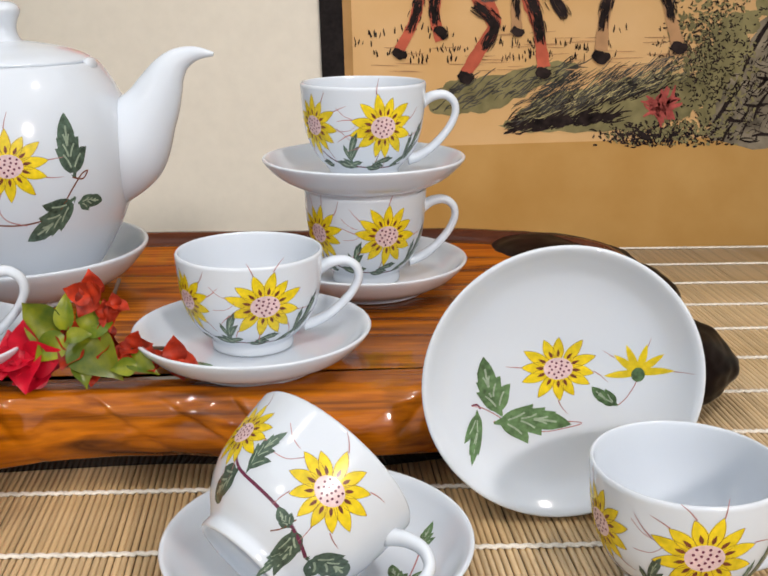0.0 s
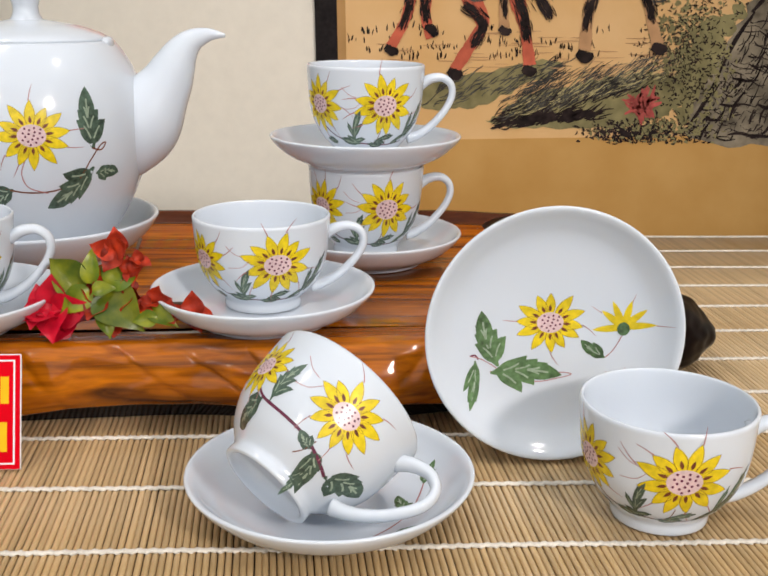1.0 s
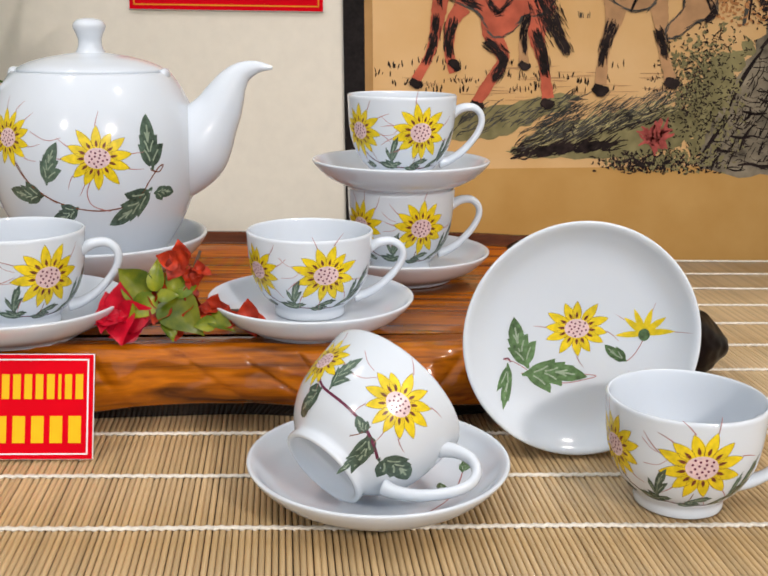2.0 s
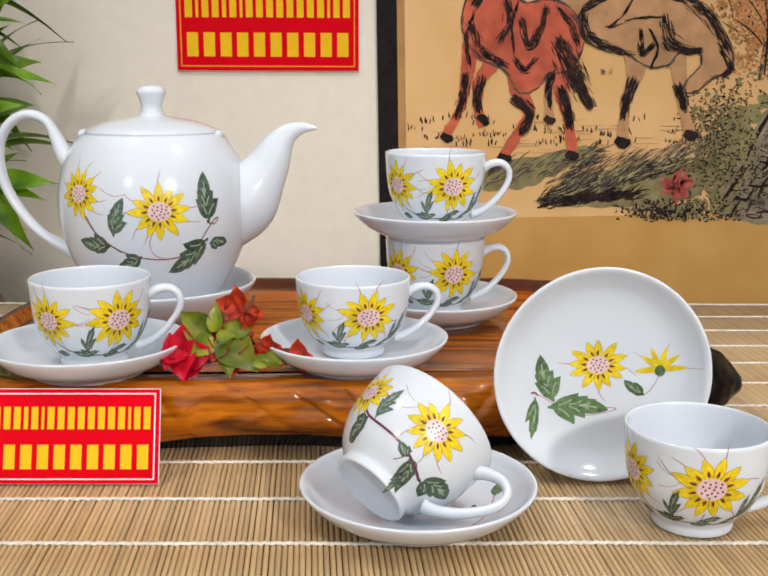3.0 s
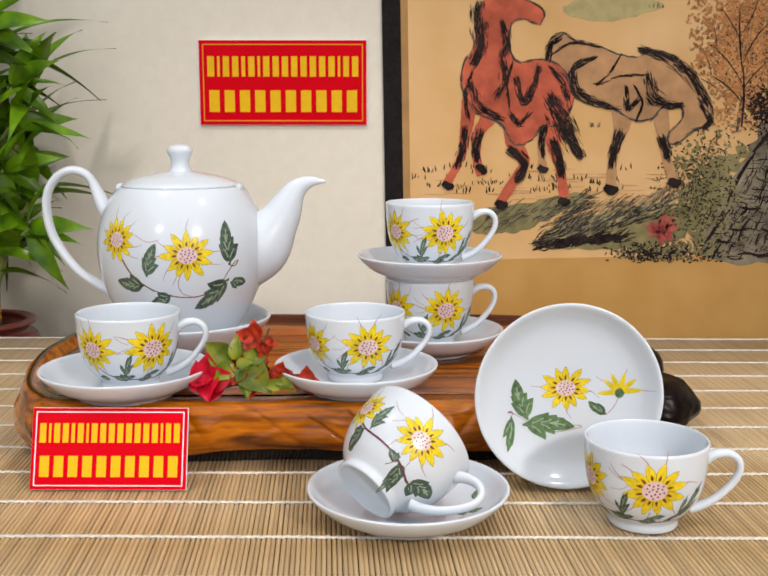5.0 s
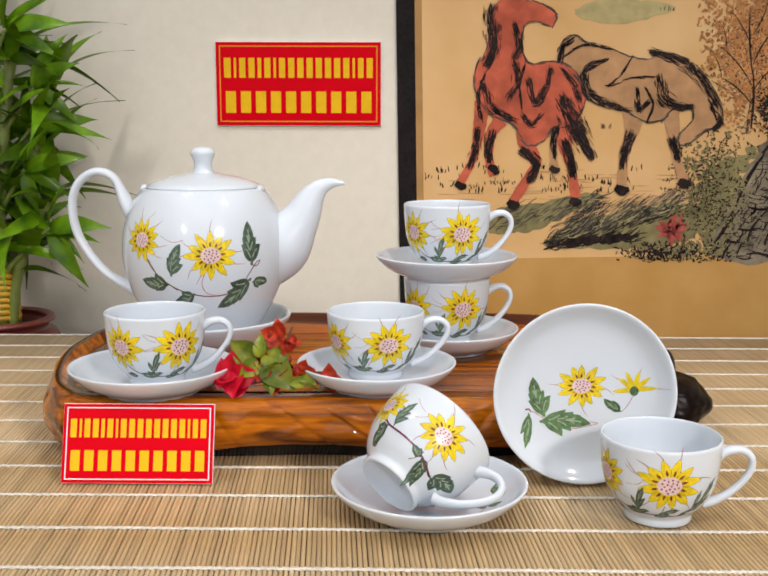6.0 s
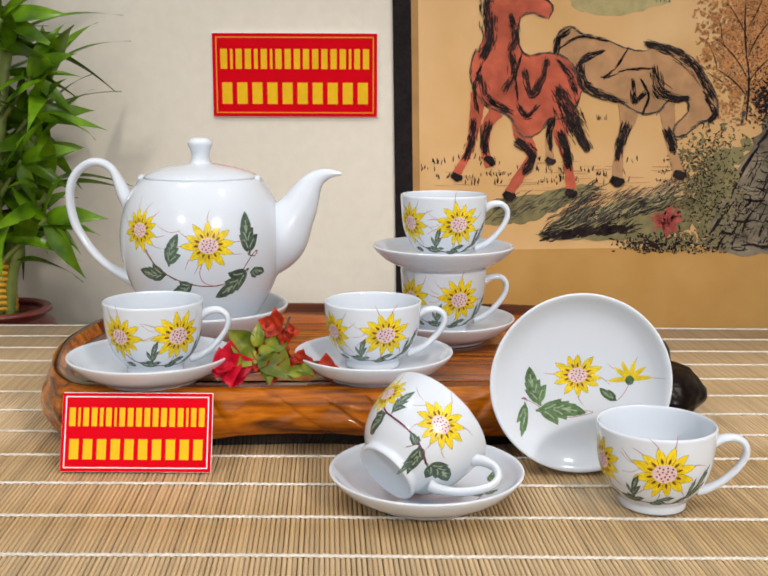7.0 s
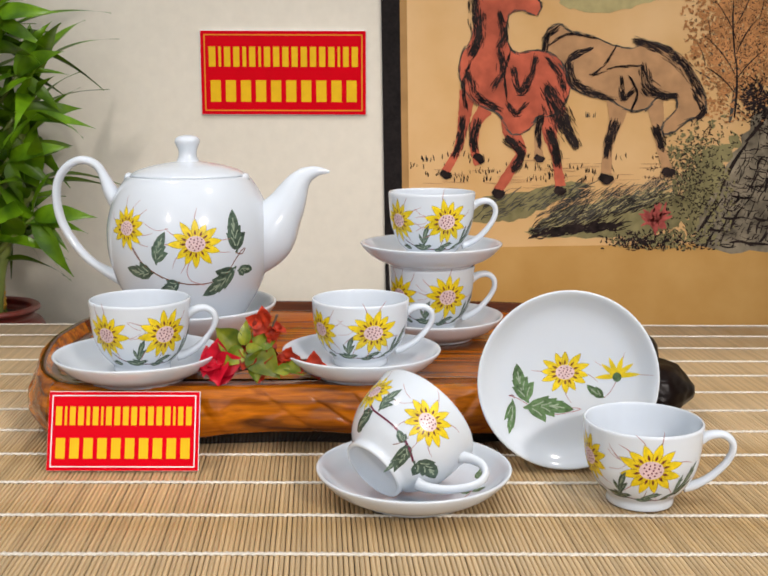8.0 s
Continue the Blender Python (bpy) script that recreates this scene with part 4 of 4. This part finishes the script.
for pts, amount in ((((955, 150, 7), (972, 196, 11), (1018, 222, 8)), 130), (((1022, 105, 8), (1026, 145, 10), (1008, 178, 5)), 90), (((1048, 142, 5), (1060, 186, 9), (1078, 172, 9), (1094, 118, 6)), 150), (((1040, 216, 4), (1054, 232, 6), (1072, 214, 4)), 60),
                    (((1116, 178, 9), (1134, 215, 20), (1152, 255, 18), (1176, 298, 8)), 420), (((1118, 122, 3), (1140, 150, 7), (1152, 185, 4)), 70), (((1204, 100, 4), (1164, 122, 9), (1168, 164, 10), (1206, 188, 9), (1250, 202, 4)), 220),
                    (((1300, 84, 7), (1350, 100, 11), (1396, 136, 12), (1430, 196, 8)), 260), (((1312, 138, 8), (1322, 178, 17), (1346, 194, 11), (1376, 196, 6)), 170), (((1268, 165, 4), (1272, 200, 6), (1294, 184, 4)), 70),
                    (((972, -10, 11), (974, 40, 14), (976, 80, 12), (964, 112, 9)), 240), (((1020, 30, 6), (1030, 66, 9), (1020, 96, 7)), 90), (((1112, 98, 5), (1118, 74, 8), (1136, 58, 4)), 70), (((958, 130, 3), (946, 180, 5), (950, 220, 3)), 60),
                    (((1420, 200, 4), (1434, 226, 8), (1424, 240, 5)), 60), (((944, 245, 8), (938, 288, 8), (928, 316, 5)), 130), (((972, 248, 9), (966, 284, 8), (968, 304, 5)), 110), (((1036, 285, 12), (1064, 312, 11), (1050, 345, 7)), 200),
                    (((1122, 268, 10), (1134, 305, 9), (1138, 335, 6)), 150), (((1254, 252, 9), (1244, 285, 9), (1238, 315, 5)), 150), (((1340, 262, 8), (1347, 282, 8), (1350, 300, 5)), 100), (((1103, 240, 6), (1099, 270, 7), (1100, 295, 3)), 80)):
    dry("dark_brush_band", INK_BLACK, list(pts), amount)
for pts in (((1258, 94, 1), (1236, 130, 1.6), (1212, 152, 1.6), (1250, 138, 1.6), (1306, 134, 1)), ((1120, 92, 1), (1160, 70, 2), (1215, 78, 1)), ((1286, 160, 1), (1300, 190, 1.8), (1290, 222, 1)), ((1040, 110, 1), (1030, 150, 2), (1034, 200, 1))):
    dry("contour_line", INK_BLACK, list(pts), 60, (10, 22), (1.0, 1.8))
for pts in (((900, 350, 5), (912, 358, 8), (922, 356, 4)), ((1006, 388, 6), (1018, 396, 9), (1030, 392, 4)), ((1132, 384, 6), (1144, 390, 9), (1156, 388, 4)), ((1224, 358, 6), (1238, 366, 11), (1252, 362, 4)),
            ((1352, 346, 6), (1366, 352, 10), (1378, 348, 4)), ((1092, 318, 5), (1102, 325, 7), (1112, 322, 3)), ((966, 318, 4), (978, 322, 8), (984, 334, 4))):
    limb("painted_mass", INK_BLACK, *pts)


# ---- leaves ----
def leaf_bm(ln, wid, droop, fold=0.25, tip=1.0, base=0.12, wave=0.0, n=10, point=0.0):
    """A leaf along +x with a folded midrib and a drooping tip."""
    bm = bmesh.new()
    rows = []
    for k in range(n + 1):
        t = k / n
        w = wid * 0.5 * max(0.02, math.sin(math.pi * min(1, base + (1 - base) * t) ** tip)) * (1 - point * t ** 2.5) if t < 1 else 0.0004
        x, z = ln * t, ln * (0.25 * t - droop * t * t)
        rows.append([bm.verts.new((x, s * w, z + abs(s) * w * fold + wave * math.sin(t * 9 + s) * wid)) for s in (-1, -0.5, 0, 0.5, 1)])
    for a, b in zip(rows, rows[1:]):
        for i in range(4):
            bm.faces.new((a[i], a[i + 1], b[i + 1], b[i]))
    return bm


# bamboo plant in its pot
plant = thing("potted_plant", pose(-0.548, 0.600, -0.119), "leafy green cane plant tied with yellow ribbon in a pot", "plant")
part("pot", lathe(rounded([(0.0, 0.0), (0.060, 0.0), (0.078, 0.03), (0.088, 0.075), (0.082, 0.100), (0.070, 0.108), (0.072, 0.116), (0.079, 0.120), (0.076, 0.126), (0.066, 0.124), (0.062, 0.110), (0.0, 0.105)], 60), 72), TERRACOTTA, plant, "red-brown glazed clay pot")
part("soil", lathe([(0.0, 0.112), (0.03, 0.1115), (0.0615, 0.109)], 32), SOIL, plant)
rng = random.Random(44)
for cx, cy, hgt, lean in ((-0.025, 0.0, 0.62, 0.02), (0.010, -0.018, 0.50, 0.035), (-0.008, 0.02, 0.68, -0.01), (-0.045, -0.01, 0.72, -0.03), (0.012, 0.004, 0.38, 0.055), (0.024, -0.012, 0.30, 0.060), (0.020, 0.010, 0.46, 0.070)):
    bm = bmesh.new()
    line = [(cx + lean * (k / 12) ** 2, cy, 0.108 + (hgt - 0.108) * k / 12) for k in range(13)]
    tube(bm, line, [0.0075 + (0.0012 if k % 3 == 0 else 0) for k in range(13)], 12, 1.0)
    cane = part("cane", bm, CANE, plant)
    z = 0.225 if hgt > 0.3 else 0.19
    k = 0
    while z < hgt:
        for _ in range(2):
            az = k * 137.5 + rng.uniform(-25, 25)
            ln = rng.uniform(0.090, 0.150)
            lf = part("leaf", leaf_bm(ln, rng.uniform(0.023, 0.035), rng.uniform(0.15, 0.95), 0.25, rng.uniform(0.72, 0.95), 0.10, 0.04, 14, 0.55), LEAF, plant)
            f = (z - 0.108) / (hgt - 0.108)
            lf.matrix_local = pose(cx + lean * f * f, cy, z, rng.choice((-1, 1)) * rng.uniform(10, 70), -rng.uniform(-15, 60), az)
            k += 1
        z += rng.uniform(0.022, 0.036)
    for j in range(7):
        az = j * 51.4 + rng.uniform(-20, 20)
        lf = part("leaf", leaf_bm(rng.uniform(0.095, 0.150), rng.uniform(0.020, 0.030), rng.uniform(0.35, 1.0), 0.28, rng.uniform(0.75, 0.95), 0.10, 0.04, 14, 0.55), LEAF, plant)
        lf.matrix_local = pose(cx + lean, cy, hgt - 0.006, rng.uniform(-30, 30), -rng.uniform(5, 70), az)
# side shoots that lean out of the bundle, each with its fan of broad leaves: root height, tip, and leaves of (angle, length, width, twist)
for root, tip, fan in ((0.175, (0.092, -0.030, 0.262), ((5, 0.096, 0.032, 62), (-57, 0.100, 0.029, 70), (-40, 0.070, 0.014, 40), (70, 0.075, 0.024, 50), (140, 0.070, 0.024, 60))),
                       (0.255, (0.062, -0.034, 0.345), ((14, 0.092, 0.028, 66), (-30, 0.075, 0.022, 60), (58, 0.080, 0.024, 55), (-75, 0.070, 0.022, 70))),
                       (0.300, (0.068, -0.020, 0.402), ((11, 0.094, 0.032, 70), (-2, 0.112, 0.022, 50), (48, 0.085, 0.026, 60), (95, 0.075, 0.022, 65))),
                       (0.350, (0.080, -0.030, 0.460), ((27, 0.082, 0.034, 66), (8, 0.070, 0.012, 40), (62, 0.090, 0.028, 60), (-38, 0.075, 0.022, 60))),
                       (0.440, (0.045, -0.030, 0.540), ((6, 0.100, 0.028, 68), (38, 0.088, 0.024, 50), (-25, 0.085, 0.024, 60), (80, 0.090, 0.028, 60)))):
    part("shoot", tube(bmesh.new(), smooth_line([(0.004, -0.006, root), (0.4 * tip[0], 0.7 * tip[1], 0.5 * (root + tip[2]) - 0.006), tip], 14), [0.0055 - 0.0025 * k / 13 for k in range(14)], 8), CANE, plant)
    for ang, ln, wid, twist in fan:
        lf = part("leaf", leaf_bm(ln, wid, 0.42, 0.26, 0.86, 0.08, 0.03, 14, 0.5), LEAF, plant)
        lf.matrix_local = pose(*tip) @ pose(0, 0, 0, 0, -ang, rng.uniform(-25, 15)) @ pose(0, 0, 0, twist)
bm = bmesh.new()
for k in range(9):
    zz = 0.125 + k * 0.009
    tube(bm, [(-0.016 + 0.044 * math.cos(a * math.tau / 24), 0.030 * math.sin(a * math.tau / 24), zz + 0.002 * math.sin(a)) for a in range(25)], 0.0040, 8, 1.0, (0, 0, 1))
part("ribbon", bm, RIBBON, plant, "shiny yellow ribbon")

# flowering sprig on the tray
sprig = thing("bougainvillea_sprig", pose(-0.066, -0.004, FLOOR_Z + 0.002), "cut red bougainvillea sprig with lime leaves lying on the tray", "flower sprig")
rng = random.Random(52)


def twig(pts, r):
    part("twig", tube(bmesh.new(), smooth_line(pts, 14), r, 8), TWIG, sprig)


twig([(-0.040, 0.0, 0.004), (-0.010, 0.0, 0.010), (0.020, 0.004, 0.016), (0.050, 0.0, 0.018)], 0.0012)
twig([(0.0, 0.0, 0.010), (0.006, 0.010, 0.032), (0.014, 0.02, 0.055)], 0.0011)
twig([(0.010, 0.0, 0.014), (-0.006, -0.006, 0.026), (-0.016, -0.004, 0.038)], 0.0010)
LEAVES = [(-0.016, 0.031, 142, 0.029, 0.024, 64), (-0.012, 0.034, 86, 0.023, 0.012, 76), (-0.003, 0.033, 34, 0.028, 0.023, 60), (-0.013, 0.030, 222, 0.023, 0.017, 68), (-0.006, 0.029, -44, 0.036, 0.029, 66),
          (-0.010, 0.031, 6, 0.015, 0.010, 60), (0.022, 0.017, -28, 0.021, 0.013, 60), (-0.004, 0.017, -76, 0.017, 0.013, 64), (0.028, 0.014, 190, 0.016, 0.011, 58)]
for x, z, ang, ln, wd, tilt in LEAVES:
    lf = part("leaf", leaf_bm(ln, wd, 0.34, 0.34, 0.66, 0.05, 0.02, 12, 0.25), LEAF_LIME, sprig)
    lf.matrix_local = pose(x, -0.012 + rng.uniform(-0.004, 0.004), z, tilt, 0, 0) @ pose(0, 0, 0, rng.uniform(-15, 15), 0, ang)
FLOWERS = [(0.004, 0.053, 0.015, BRACT), (0.0485, 0.012, 0.015, BRACT), (0.024, 0.020, 0.012, BRACT), (-0.006, 0.022, 0.017, BRACT), (-0.034, 0.016, 0.024, BRACT_PINK), (-0.043, 0.016, 0.016, BRACT_PINK),
           (-0.027, 0.010, 0.020, BRACT_PINK), (0.011, 0.040, 0.010, BRACT), (0.034, 0.012, 0.012, BRACT), (0.010, 0.027, 0.013, BRACT), (-0.001, 0.012, 0.014, BRACT), (0.018, 0.047, 0.008, BRACT)]
for x, z, ln, m in FLOWERS:
    for k in range(4):
        lf = part("bract", leaf_bm(ln, ln * 0.95, rng.uniform(-0.2, 0.35), 0.38, 0.72, 0.12, 0.06 if m == BRACT else 0.02), m, sprig)
        lf.matrix_local = pose(x, -0.006 + rng.uniform(-0.003, 0.003), z, rng.uniform(45, 80), 0, 0) @ pose(0, 0, 0, rng.uniform(-35, 35), -rng.uniform(0, 35), k * 90 + rng.uniform(-30, 30))

# ---- bamboo mat: slats and woven threads ----
bamboo_mat = thing("bamboo_mat", pose(0, 0, 0), "natural bamboo slat mat bound with white cotton threads", "mat", "", "structure")
PITCH, SKEW = 0.0036, -0.061
rng = random.Random(60)


def slat_verts(width, seed):
    pts, faces = [], []
    y0, y1, steps = -0.50, 0.508, 5
    section = ((-0.5, -0.0019), (-0.47, -0.0010), (-0.34, -0.00042), (-0.15, -0.0001), (0.06, 0.0), (0.25, -0.00018), (0.40, -0.0006), (0.48, -0.0012), (0.5, -0.0019))
    for k in range(steps + 1):
        y = y0 + (y1 - y0) * k / steps
        sway = noise.noise(Vector((y * 3, seed * 7.3, 0))) * 0.0003
        for u, z in section:
            pts.append((SKEW * y + u * width + sway, y, z))
    m = len(section)
    for k in range(steps):
        for i in range(m - 1):
            a = k * m + i
            faces.append((a, a + 1, a + m + 1, a + m))
    faces.append(tuple(range(m))[::-1])
    faces.append(tuple(steps * m + i for i in range(m)))
    return pts, faces


variants = []
for k in range(9):
    me = bpy.data.meshes.new("slat")
    points, quads = slat_verts(PITCH * (0.87 + 0.011 * k), k)
    me.from_pydata(points, [], quads)
    me.materials.append(BAMBOO)
    me.shade_smooth()
    variants.append(me)
rest_v, rest_f = [], []
for i in range(-215, 235):
    x = i * PITCH + rng.uniform(-0.00012, 0.00012)
    if -150 <= i < 148:
        ob = new("slat", variants[rng.randrange(9)])
        ob.location = (x, 0, rng.uniform(-0.00025, 0.0))
        ob.parent = bamboo_mat
    else:
        v, f = slat_verts(PITCH * rng.uniform(0.87, 0.96), rng.randrange(9))
        n0 = len(rest_v)
        rest_v += [(a + x, b, c) for a, b, c in v]
        rest_f += [tuple(q + n0 for q in face) for face in f]
me = bpy.data.meshes.new("mat_fringe")
me.from_pydata(rest_v, [], rest_f)
me.shade_smooth()
me.materials.append(BAMBOO)
ob = tagged(new("mat_fringe", me), kind="stuff")
ob.parent = bamboo_mat
for n in range(15):
    y = 0.500 - 0.0662 * n
    verts, faces = [], []
    x0, count = -0.80, 1300
    for k in range(count):
        x = x0 + k * 0.00126
        ph = x / PITCH * math.pi
        yy = y + 0.0006 * math.sin(ph) + 0.0016 * noise.noise(Vector((x * 9, n * 3.1, 0)))
        r = 0.00140 + 0.00030 * math.sin(ph * 2 + n)
        zz = 0.00035 + 0.00025 * math.sin(ph * 2)
        for a in range(6):
            c, s = math.cos(a * math.tau / 6), math.sin(a * math.tau / 6)
            verts.append((x, yy + 1.5 * r * c, zz + r * 0.75 * s))
    for k in range(count - 1):
        for a in range(6):
            faces.append((k * 6 + a, k * 6 + (a + 1) % 6, k * 6 + 6 + (a + 1) % 6, k * 6 + 6 + a))
    me = bpy.data.meshes.new("thread")
    me.from_pydata(verts, [], faces)
    me.materials.append(COTTON)
    for p in me.polygons:
        p.use_smooth = True
    new("thread", me).parent = bamboo_mat
